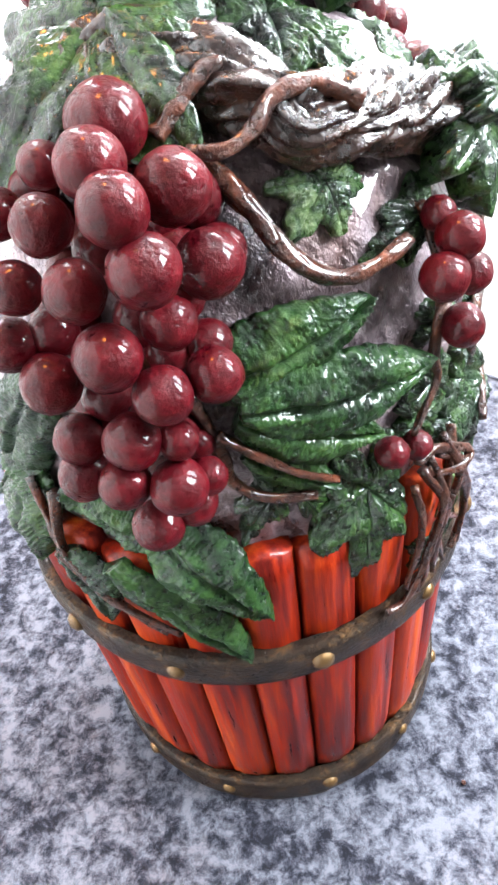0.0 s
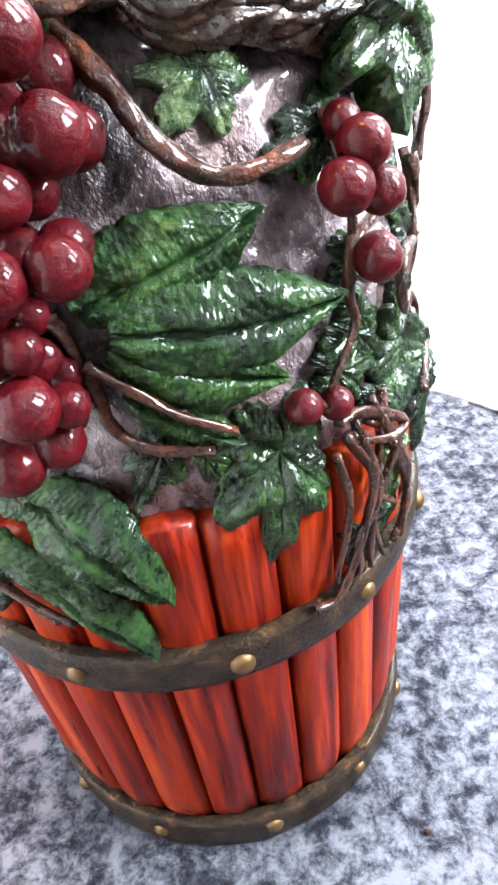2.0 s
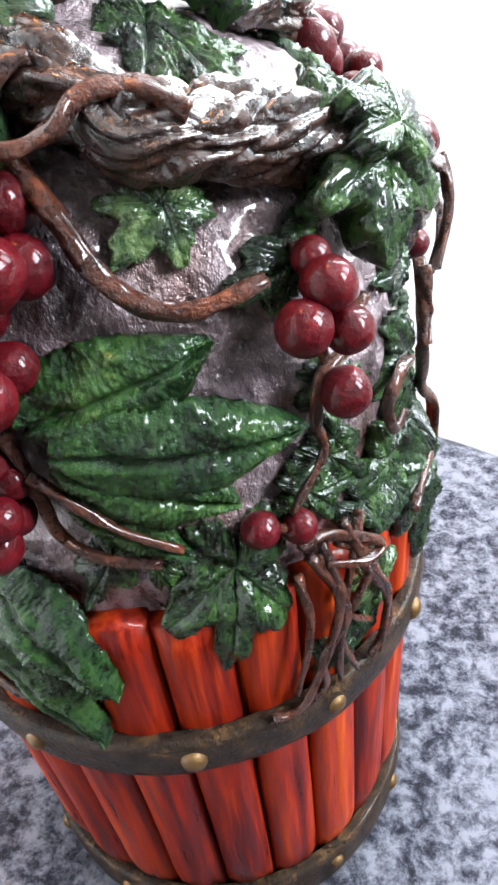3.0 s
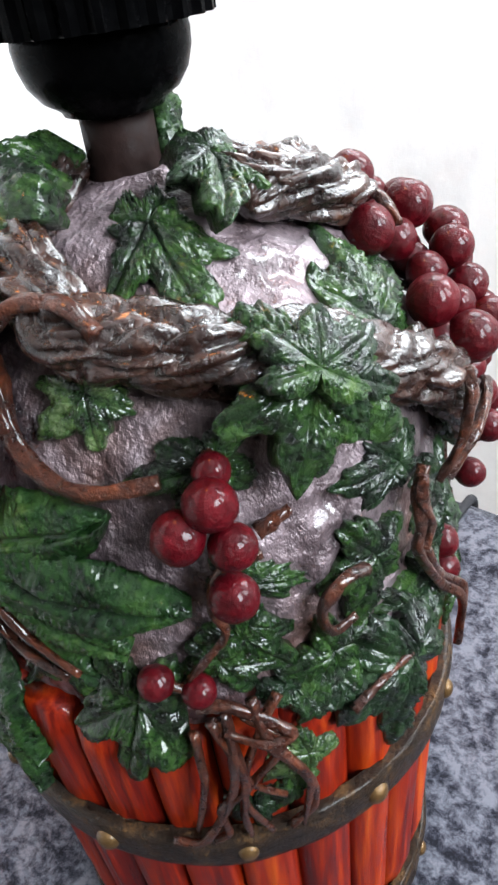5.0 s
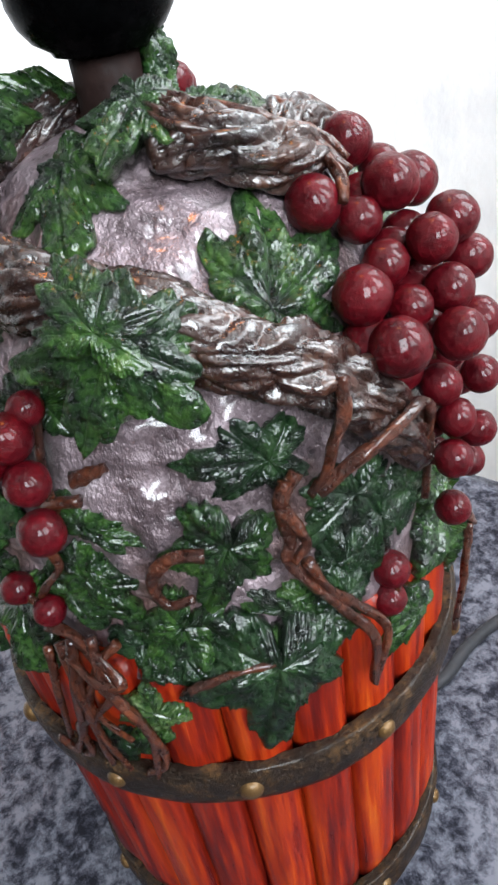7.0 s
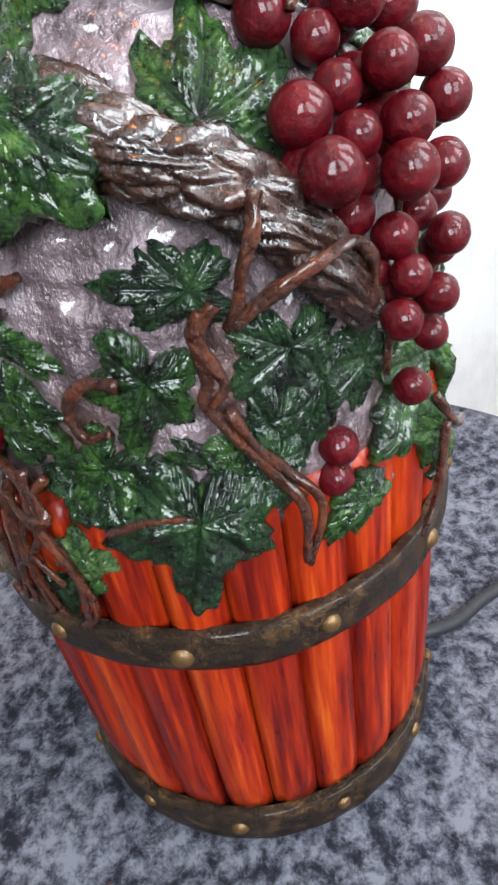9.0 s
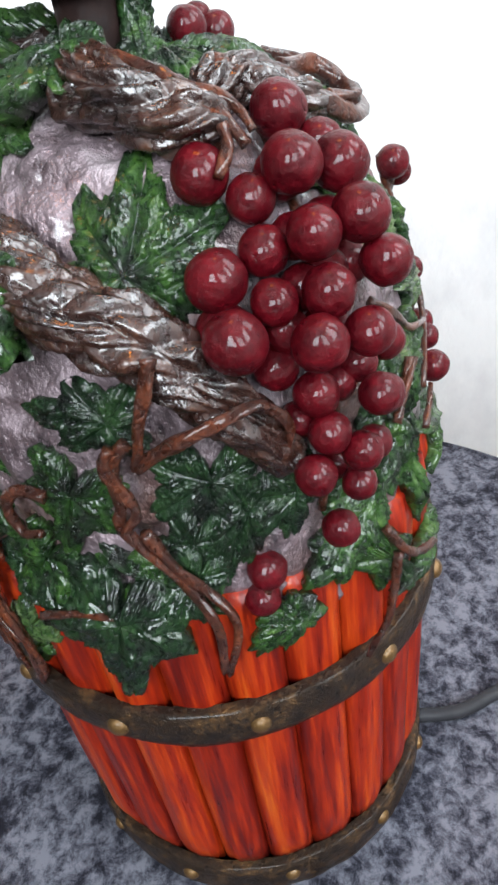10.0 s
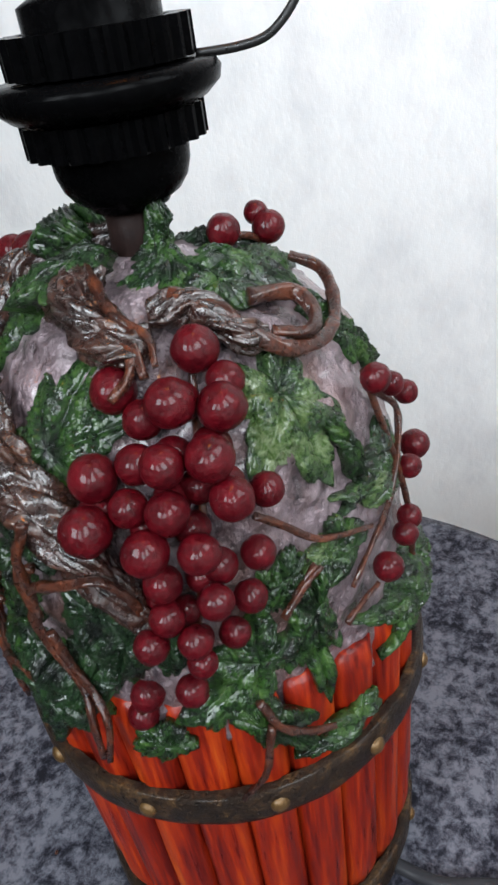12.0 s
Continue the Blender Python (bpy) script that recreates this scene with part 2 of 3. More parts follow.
def wall(name, axis, lo, hi, a, b, openings, dark=False):
    """A wall with openings [(a, b)] between the sill and head heights."""
    spans, at = [], a
    for p, q in sorted(openings):
        spans += [(at, p, FLOOR_Z, CEIL_Z), (p, q, FLOOR_Z, SILL_Z), (p, q, HEAD_Z, CEIL_Z)]
        at = q
    spans.append((at, b, FLOOR_Z, CEIL_Z))
    bounds = [(lo, hi, p, q, z0, z1) if axis == "x" else (p, q, lo, hi, z0, z1) for p, q, z0, z1 in spans]
    label = "wall of the room out of view, made dark taupe to darken reflections" if dark else "white stucco wall with soft vertical trowel marks"
    tagged(part(name, boxes(*bounds), UNSEEN_DARKWALL if dark else WALL, smooth=False), label, "wall", kind="structure")


# east and south walls stay out of view and dark, to cut bounced light
wall("wall_east", "x", X1, X1 + T, Y0, Y1, [w[2:4] for w in ADDED_WINDOWS if w[0] == "x" and w[1] > 0], True)
wall("wall_west", "x", X0 - T, X0, Y0, Y1, [w[2:4] for w in ADDED_WINDOWS if w[0] == "x" and w[1] < 0])
wall("wall_north", "y", Y1, Y1 + T, X0 - T, X1 + T, [w[2:4] for w in ADDED_WINDOWS if w[0] == "y"])


def cove(radius):
    """The rounded corner between the two white walls."""
    bm, steps = bmesh.new(), 24
    cx, cy = X0 + radius, Y1 - radius
    arc = [(cx - radius * math.sin(math.pi / 2 * k / steps), cy + radius * math.cos(math.pi / 2 * k / steps)) for k in range(steps + 1)]
    rows = [[bm.verts.new((x, y, z)) for x, y in arc + [(X0 - 0.05, Y1 - radius), (X0 - 0.05, Y1 + 0.05), (X0 + radius, Y1 + 0.05)]] for z in (FLOOR_Z, CEIL_Z)]
    n = len(rows[0])
    for i in range(n):
        bm.faces.new((rows[0][i], rows[0][(i + 1) % n], rows[1][(i + 1) % n], rows[1][i]))
    bmesh.ops.recalc_face_normals(bm, faces=bm.faces[:])
    return bm


tagged(part("wall_corner", cove(0.3), WALL, smooth=False), "rounded white stucco corner between two walls", "wall", kind="structure")
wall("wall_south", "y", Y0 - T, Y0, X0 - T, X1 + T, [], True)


def window(name, axis, at, a, b):
    root = tagged(new(name), "white painted window with two clear panes, added out of view", "window", kind="structure")
    f, m = 0.05, (a + b) / 2

    def bar(p, q, z0, z1, d=0.05):
        lo = at + 0.03 if at > 0 else at - 0.03 - d
        return (lo, lo + d, p, q, z0, z1) if axis == "x" else (p, q, lo, lo + d, z0, z1)

    part("window_frame", boxes(bar(a, a + f, SILL_Z, HEAD_Z), bar(b - f, b, SILL_Z, HEAD_Z), bar(m - 0.02, m + 0.02, SILL_Z + f, HEAD_Z - f),
                               bar(a + f, b - f, SILL_Z, SILL_Z + f), bar(a + f, b - f, HEAD_Z - f, HEAD_Z)), FRAME, root, smooth=False)
    for p, q in ((a + f, m - 0.02), (m + 0.02, b - f)):
        pane = part("pane", boxes(bar(p, q, SILL_Z + f, HEAD_Z - f, 0.006)), GLASS, root, smooth=False)
        pane.visible_shadow = False


for i, w in enumerate(ADDED_WINDOWS):
    window(f"window_{i + 1}", *w[:4])

# ceiling lamp with a warm bulb
pendant = tagged(new("pendant_lamp"), "small pendant lamp with a warm glowing bulb", "ceiling lamp")
PX, PY, PZ = -0.06, 0.06, 0.95
part("cord", turned([(0.003, PZ + 0.06), (0.003, CEIL_Z - 0.02)], 8), CORD, pendant).location = (PX, PY, 0)
part("canopy", turned([(0.03, CEIL_Z - 0.03), (0.05, CEIL_Z - 0.012), (0.05, CEIL_Z)], 24), FRAME, pendant).location = (PX, PY, 0)
part("socket", turned([(0.018, PZ + 0.035), (0.02, PZ + 0.045), (0.02, PZ + 0.075), (0.006, PZ + 0.085)], 24), PLASTIC, pendant).location = (PX, PY, 0)
part("bulb", turned([(0.012 + 0.05 * math.sin(math.pi * k / 16) ** 0.8, PZ - 0.075 + 0.007 * k) for k in range(17)], 24), BULB, pendant, "warm glowing bulb").location = (PX, PY, 0)

# ---- table and cloth ----
RT = 0.211
table = tagged(new("round_table"), "small round pedestal table of dark wood under the cloth", "table")
table.location = (0, 0, FLOOR_Z)
part("tabletop", turned([(RT - 0.012, -FLOOR_Z - 0.03), (RT - 0.006, -FLOOR_Z - 0.026), (RT - 0.006, -FLOOR_Z - 0.008), (RT - 0.010, -FLOOR_Z - 0.004)]), TABLEWOOD, table)
part("column", turned([(0.05, 0.03), (0.03, 0.1), (0.022, 0.3), (0.03, 0.55), (0.05, 0.72)], 32), TABLEWOOD, table)
part("base", turned([(0.16, 0.0), (0.165, 0.012), (0.12, 0.03), (0.05, 0.045)], 48), TABLEWOOD, table)


def cloth():
    rows, segs = [], 240
    for k in range(56):
        if k < 40:
            r, z = RT * 0.985 * k / 39 + 0.0005, 0.0
        else:
            q = (k - 40) / 15
            r = RT * 0.985 + 0.005 * math.sin(min(1, q * 4) * math.pi / 2)
            z = -0.005 * (1 - math.cos(min(1, q * 4) * math.pi / 2)) - max(0, q - 0.25) * 0.3
        ring = []
        for i in range(segs):
            a = 2 * math.pi * i / segs
            hang = max(0.0, -z - 0.01)
            rr = r * (1 + hang * 0.35 * math.sin(11 * a + 2 * math.sin(3 * a)) + hang * 0.35)
            x, y = rr * math.cos(a), rr * math.sin(a)
            lift = 0.0012 * noise.noise((x * 14, y * 14, 0.3)) * min(1, max(0, (r - 0.08) / 0.06)) if k < 40 else 0.0
            ring.append((x, y, z + lift))
        rows.append(ring)
    return grid_mesh(rows, True, True, False)


tagged(part("tablecloth", cloth(), VELVET), "grey and white marbled crushed velvet cloth on a round table", "tablecloth")

# ---- the lamp ----
lamp = tagged(new("table_lamp"), "table lamp of a grape-covered bottle standing in an orange wooden bucket", "lamp")


def profile():
    """Arc length, radius and height along the bottle's outline, in decimetres."""
    z = np.array([0, 1.43, 1.9, 2.08, 2.22, 2.32, 2.40, 2.45, 2.475, 2.485, 2.50, 2.8])
    r = np.array([.60, .645, .62, .59, .53, .45, .36, .26, .16, .09, .078, .075])
    s = np.r_[0, np.cumsum(np.hypot(np.diff(z), np.diff(r)))]
    d = np.linspace(0, s[-1], 800)
    zz, rr = np.interp(d, s, z), np.interp(d, s, r)
    k = np.ones(31) / 31
    pad = lambda a: np.convolve(np.r_[a[0] - (a[15:0:-1] - a[0]), a, 2 * a[-1] - a[-2:-17:-1]], k, "valid")
    return d, pad(rr), pad(zz)


ARC, RAD, HGT = profile()
OUT_R, OUT_Z = np.gradient(HGT, ARC), -np.gradient(RAD, ARC)


def surf(th, s, off=0.0):
    """A point on the bottle: degrees round the axis, decimetres up its outline, decimetres off its skin; in metres."""
    r = np.interp(s, ARC, RAD) + off * np.interp(s, ARC, OUT_R)
    z = np.interp(s, ARC, HGT) + off * np.interp(s, ARC, OUT_Z)
    a = radians(th)
    return Vector((r * math.cos(a), r * math.sin(a), z)) * D


def bottle():
    rows, segs = [], 300
    for s in np.linspace(1.3, 2.775, 150):
        row = []
        for i in range(segs):
            th = 360 * i / segs
            p = surf(th, s) * 10
            fade = min(1, max(0, (2.62 - s) / 0.1))
            h = 0.02 * noise.noise(p * 4.0) + 0.014 * noise.noise(p * 10.0) + 0.009 * (1 - 2 * abs(noise.noise(p * 15))) + 0.005 * noise.noise(p * 30)
            row.append(surf(th, s, h * fade - 0.022 * fade))
        rows.append(row)
    return grid_mesh(rows, True, True, True)


part("bottle", bottle(), PLASTER, lamp, "bottle of silver-grey rough painted plaster")

# bucket: staves, hoops and rivets
bucket = part("bucket", turned([(0.055, 0.001), (0.0585, 0.004), (0.0625, 0.140), (0.055, 0.141)], 96), HOOP, lamp, "wooden bucket of orange-red varnished staves")
STAVES = 25
BUCKET_AT = (-0.0012, -0.001, 0)
RIVET_TURNS = (-171.5, -142.5, -113.5, -81.0, -51.5, -22.5, 8.3, 40.5, 68.5, 98.5, 128.5, 158.5)
bucket.location = BUCKET_AT


def stave(width, top, seed):
    """One bulging stave, standing at the angle 0."""
    rows = []
    for k in range(19):
        q = k / 18
        z = 0.15 + (top - 0.15) * q
        base = 0.596 + 0.036 * z / 1.4
        end = 1 - 0.35 * max(0, 1 - (top - z) / 0.03) - 0.6 * max(0, 1 - (z - 0.15) / 0.12)
        row = []
        for i in range(15):
            u = -1 + 2 * i / 14
            bulge = 0.046 * max(0, 1 - abs(u) ** 2.4) ** 0.62 * end + 0.006 * noise.noise((u * 2.2, z * 1.6, seed)) + 0.004 * noise.noise((u * 5, z * 0.6, seed + 2))
            a = u * width / 2 * (1 + 0.05 * noise.noise((seed, z * 1.2, 0)))
            row.append(Vector(((base + bulge) * math.cos(a), (base + bulge) * math.sin(a), z)) * D)
        rows.append([Vector((0.575 * math.cos(width / 2), -0.575 * math.sin(width / 2), z)) * D] + row + [Vector((0.575 * math.cos(width / 2), 0.575 * math.sin(width / 2), z)) * D])
    return grid_mesh(rows, True, True, True)


for i in range(STAVES):
    seed = i * 3.7
    top = 1.48 + 0.05 * noise.noise((seed, 0.5, 0.5))
    ob = part("stave", stave(radians(360 / STAVES * (1.0 + 0.08 * noise.noise((seed, 2, 2)))), top, seed), STAVE, bucket)
    ob.rotation_euler = (0, 0, radians(-98.0 + 360 / STAVES * (i + 0.5)))


def hoop(r0, r1, z0, z1, seed):
    """A flat iron band with rounded edges and hammer marks."""
    rows, segs = [], 180
    outline = [(-0.03, 0.03), (-0.006, 0.0), (0.004, 0.02), (0.010, 0.2), (0.012, 0.5), (0.010, 0.8), (0.004, 0.98), (-0.006, 1.0), (-0.03, 0.97)]
    for o, q in outline:
        z, r = z0 + (z1 - z0) * q, r0 + (r1 - r0) * q
        ring = []
        for i in range(segs):
            a = 2 * math.pi * i / segs
            n = noise.noise((math.cos(a) * 6, math.sin(a) * 6, z * 9 + seed))
            zz = z + 0.010 * noise.noise((math.cos(a) * 2.5, math.sin(a) * 2.5, seed))
            rr = r + o + 0.005 * n
            ring.append((rr * math.cos(a) * D, rr * math.sin(a) * D, max(0.0, zz) * D))
        rows.append(ring)
    return grid_mesh(rows)


def rivet_mesh():
    bm = bmesh.new()
    bmesh.ops.create_uvsphere(bm, u_segments=16, v_segments=10, radius=1)
    bmesh.ops.scale(bm, vec=(0.75, 1, 1), verts=bm.verts[:])
    me = bpy.data.meshes.new("rivet")
    bm.to_mesh(me)
    bm.free()
    me.materials.append(RIVET)
    me.shade_smooth()
    return me


RIVET_MESH = rivet_mesh()
for z0, z1, r0, r1, seed, size in ((0.990, 1.125, 0.692, 0.695, 2.0, 0.030), (0.0, 0.17, 0.643, 0.649, 8.0, 0.028)):
    band = part("hoop", hoop(r0, r1, z0, z1, seed), HOOP, lamp, "aged bronze hoop with domed brass rivets")
    band.location = BUCKET_AT
    for i, turn in enumerate(RIVET_TURNS):
        a = radians(turn)
        r, z = (r0 + r1) / 2 + 0.008, (z0 + z1) / 2 + (0.018 if seed > 5 else 0.0)
        ob = new("rivet", RIVET_MESH)
        ob.parent = band
        ob.matrix_basis = Matrix.Translation(Vector((r * math.cos(a), r * math.sin(a), z)) * D) @ Matrix.Rotation(a, 4, "Z") @ Matrix.Scale(size * D * (1 + 0.08 * math.sin(9 * i)), 4)

# neck and lamp holder, leaning a little off the bottle's axis
neck = part("neck", turned([(r * D, z * D) for r, z in ((0.085, 2.46), (0.078, 2.49), (0.074, 2.52), (0.074, 2.64))], 32), NECK, lamp, "dark brown metal neck tube")
neck.location = (-0.0011, -0.0029, 0)
holder = part("lamp_holder", turned([(r * D, z * D) for r, z in ((0.075, 2.605), (0.10, 2.612), (0.105, 2.622), (0.135, 2.64), (0.157, 2.67), (0.168, 2.705), (0.17, 2.735), (0.165, 2.76), (0.16, 2.77), (0.16, 3.06), (0.12, 3.08))], 48), PLASTIC, lamp, "black plastic lamp holder with ribbed shade rings")
holder.location = (-0.0011, -0.0029, 0)


def ribbed(r, z0, z1, teeth, depth, flange=0.0):
    segs, rows = teeth * 4, []
    for rr, z, f in ((r - 0.05, z0, 0), (r, z0, 1), (r, z1, 1), (r - 0.05, z1, 0)):
        rows.append([((rr - (depth if f and (i % 4) < 2 else 0)) * D * math.cos(2 * math.pi * i / segs), (rr - (depth if f and (i % 4) < 2 else 0)) * D * math.sin(2 * math.pi * i / segs), z * D) for i in range(segs)])
    return grid_mesh(rows + rows[:1])


part("shade_ring", ribbed(0.222, 2.757, 2.83, 26, 0.012), PLASTIC, holder, smooth=False)
part("flange", turned([(r * D, z * D) for r, z in ((0.15, 2.832), (0.235, 2.84), (0.268, 2.868), (0.274, 2.895), (0.262, 2.915), (0.15, 2.92))], 64), PLASTIC, holder)
part("shade_ring", ribbed(0.222, 2.925, 3.01, 26, 0.012), PLASTIC, holder, smooth=False)


def catmull(points, steps):
    pts = [Vector(p) for p in points]
    pts = [pts[0] * 2 - pts[1]] + pts + [pts[-1] * 2 - pts[-2]]
    out = []
    for a, b, c, d in zip(pts, pts[1:], pts[2:], pts[3:]):
        for k in range(steps):
            t = k / steps
            out.append(0.5 * (2 * b + (c - a) * t + (2 * a - 5 * b + 4 * c - d) * t * t + (3 * b - a - 3 * c + d) * t ** 3))
    return out + [pts[-2]]


def tube(path, radius, segs, shape=None):
    """A tube along a path; shape(q, phi, point) scales its radius."""
    rows, n = [], len(path)
    side = None
    for k, p in enumerate(path):
        t = (path[min(k + 1, n - 1)] - path[max(k - 1, 0)]).normalized()
        side = (Vector((p.x, p.y, 0.02)).normalized() if side is None else side)
        side = (side - t * side.dot(t)).normalized()
        other = t.cross(side)
        row = []
        for i in range(segs):
            phi = 2 * math.pi * i / segs
            r = radius * (shape(k / (n - 1), phi, p) if shape else 1)
            row.append(p + side * (r * math.cos(phi)) + other * (r * math.sin(phi)))
        rows.append(row)
    return grid_mesh(rows, True, True, True)


# wire shade carrier and mains cord
part("shade_wire", tube(catmull([(-0.0109, 0.0189, 0.2921), (-0.0168, 0.0270, 0.2922), (-0.0208, 0.0322, 0.2933), (-0.0233, 0.0357, 0.2961), (-0.0253, 0.0383, 0.2996), (-0.0264, 0.0398, 0.3030)], 8), 0.0011, 10), STEEL, holder, "dark bent steel wire")
part("power_cord", tube(catmull([(0.007, 0.058, 0.003), (0.008, 0.080, 0.0032), (0.001, 0.100, 0.0032), (-0.002, 0.120, 0.0034), (0.000, 0.146, 0.0034), (0.012, 0.175, 0.0034), (0.015, 0.2, 0.003), (0.016, 0.2185, -0.004), (0.016, 0.2235, -0.04), (0.016, 0.242, -0.2)], 10), 0.0028, 12), CORD, lamp, "dark grey mains cord")


# ---- leaves ----
def over(th, s, off):
    """Like surf(), but lifted where the staves stand in front of the bottle."""
    return surf(th, s, off + 0.04 * min(1.0, max(0.0, (1.56 - s) / 0.07)))


def leaf_map(th0, s0, th1, s1):
    rm = (np.interp(s0, ARC, RAD) + np.interp(s1, ARC, RAD)) / 2
    dx, ds = radians(th1 - th0) * rm, s1 - s0
    size = math.hypot(dx, ds)
    ex, es = dx / size, ds / size

    def place(a, b, off):
        x, s = a * ex - b * es, s0 + a * es + b * ex
        return over(th0 + math.degrees(x / max(rm, 0.12)), s, off)

    return size, place


VEINS = (0.0, 0.95, -0.95, 1.95, -1.95)


def vine_outline(phi):
    """The lobed outline of a vine leaf, 1 at the tip."""
    a = abs((phi + math.pi) % (2 * math.pi) - math.pi)
    r = float(np.interp(a, (0, 0.2, 0.5, 0.75, 0.95, 1.15, 1.5, 1.75, 1.95, 2.2, 2.6, 3.0, math.pi), (1, 0.84, 0.54, 0.70, 0.90, 0.74, 0.48, 0.60, 0.72, 0.62, 0.50, 0.26, 0.12)))
    tooth = abs(((a * 3.7) % 1) - 0.5) * 2
    return r * (0.92 + 0.13 * tooth ** 0.7)


def leaf_label(tone):
    return ("", "dark green glossy vine leaf", "light green vine leaf with pale worn veins")[tone]


def vine_leaf(th0, s0, th1, s1, width, off, tone=0):
    size, place = leaf_map(th0, s0, th1, s1)
    wide, seed = width / (1.42 * size), th0 * 0.37 + s0 * 5
    size *= 1.1
    rings, segs, rows = 30, 224, []
    for k in range(rings + 1):
        rho = max(0.02, k / rings)
        row = []
        for i in range(segs):
            phi = 2 * math.pi * i / segs - math.pi
            r = vine_outline(phi + 0.22 * noise.noise((math.cos(phi), math.sin(phi), seed + 9))) * rho * (1 + 0.22 * noise.noise((math.cos(phi) * 1.5, math.sin(phi) * 1.5, seed)))
            a, b = r * math.cos(phi) * size, r * math.sin(phi) * size * wide
            d = min(abs((phi - v + math.pi) % (2 * math.pi) - math.pi) for v in VEINS)
            gap = min(1.0, d * r * 6.5)
            wave = r * (math.cos(d) - 0.9 * math.sin(d)) * 44 + 3.0 * noise.noise((a * 9, b * 9, seed + 5))
            ribs = 1 - 2 * abs(math.sin(wave)) ** 0.7
            brush = noise.noise((r * 26 * math.cos(d), d * 9, seed + phi)) + 0.6 * noise.noise((a * 60, b * 60, seed))
            h = (off if off > 0.06 else 0.45 * off - 0.01) + size * (0.09 * gap ** 0.5 - 0.11 * rho ** 3 + 0.015 * ribs * gap + 0.024 * brush * gap + 0.06 * noise.noise((a * 8, b * 8, seed)) + 0.05 * noise.noise((a * 20, b * 20, seed)))
            row.append(place(a, b, max(h, -0.012)))
        rows.append(row)
    rows.append([place(0, 0, 0) * 0.0 + p.lerp(rows[0][0], 0.06) * 1.0 for p in rows[-1]])
    low = []
    for p in rows[-1]:
        out = Vector((p.x, p.y, 0)).normalized() * 0.6 + Vector((0, 0, 0.4 if p.z > 0.215 else 0.0))
        low.append(p - out * (0.0022 + 0.08 * off))
    rows[-1] = low
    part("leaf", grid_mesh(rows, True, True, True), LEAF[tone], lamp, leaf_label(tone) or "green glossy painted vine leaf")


def long_leaf(th0, s0, th1, s1, width, off, tone=0):
    size, place = leaf_map(th0, s0, th1, s1)
    width *= 1.25
    seed, rows, nu, nv = th0 * 0.31 + s0 * 3, [], 170, 14
    for k in range(nu + 1):
        u = k / nu
        half = width / 2 * max(0.03, math.sin(math.pi * min(1, u * 0.93 + 0.07) ** 0.85)) ** 0.75 * (1 + 0.12 * abs(((u * 9) % 1) - 0.5) + 0.08 * noise.noise((u * 6, seed, 1)))
        row = []
        for i in range(2 * nv + 1):
            v = -1 + i / nv
            streak = noise.noise((u * 4, v * 2, seed + 3))
            slant = (u - abs(v) * 0.5) * 52 + 2.5 * streak
            ribs = (0.7 - 1.4 * abs(math.sin(slant)) ** 0.8) * (0.7 + streak) + 0.7 * noise.noise(((u - abs(v) * 0.55) * 60, v * 2.0, seed)) + 0.4 * noise.noise((u * 30, v * 9, seed))
            bend = 0.02 * math.sin(u * 3 + seed)
            h = 0.7 * off + 0.10 * width * (1 - v * v) * 1.2 - 0.11 * width * max(0, 1 - abs(v) * 6) + 0.026 * width * ribs * min(1, abs(v) * 4)
            h += 0.016 * noise.noise((u * 5, v * 2, seed)) + 0.006 * noise.noise((u * 12, v * 5, seed))
            row.append(place(u * size, v * half + bend, h - 0.02 * abs(v) ** 4))
        under = [place(u * size, v * half * 0.94 + bend, max(0.0, off - 0.035)) for v in (0.95, 0.0, -0.95)]
        rows.append(row + under)
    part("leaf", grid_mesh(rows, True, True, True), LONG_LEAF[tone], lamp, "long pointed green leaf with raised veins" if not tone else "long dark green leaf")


# ---- boughs and vines ----
def bough(points, radius):
    """A thick bough whose bark is cut into slanting glossy plates."""
    path = catmull([surf(th, s, off) for th, s, off in points], 26)
    seed, run = points[0][0], [0.0]
    for p, q in zip(path, path[1:]):
        run.append(run[-1] + (q - p).length / (radius * D))

    def shape(q, phi, p):
        l = run[round(q * (len(path) - 1))]
        c, s = math.cos(phi), math.sin(phi)
        warp = 0.5 * noise.noise((c * 1.4, s * 1.4, l * 0.5 + seed))
        turn = phi + 0.42 * l + warp
        at = Vector((1.75 * math.cos(turn), 1.75 * math.sin(turn), 0.52 * l + seed))
        near, cells = noise.voronoi(at)
        plate = min(1, 1.9 * (near[1] - near[0])) + 0.55 * (at.z - cells[0].z) + 0.25 * noise.noise((turn * 7, l * 0.8, seed))
        lump = noise.noise((c * 1.1, s * 1.1, l * 0.45 + seed * 2))
        fine = noise.noise((c * 6, s * 6, l * 3.0 + seed))
        taper = (0.72 + 0.28 * min(1, (1 - q) * 6)) * (0.55 + 0.45 * min(1, q * 7) ** 0.6)
        return (0.78 + 0.27 * plate + 0.16 * lump + 0.04 * fine) * taper

    part("bough", tube(path, radius * D * 1.05, 96, shape), BARK, lamp, "thick brown bark-textured grapevine bough")


def vine(points, radius):
    path = catmull([over(th, max(s, 1.14), off) for th, s, off in points], 7)
    seed = points[0][1] * 9

    def shape(q, phi, p):
        return (0.85 + 0.15 * math.sin(3 * phi + q * 14) + 0.25 * noise.noise(p * 260 + Vector((seed, 0, 0)))) * (1 - 0.35 * q)

    part("vine", tube(path, radius * D, 12, shape), VINE, lamp, "twisting brown vine tendril")


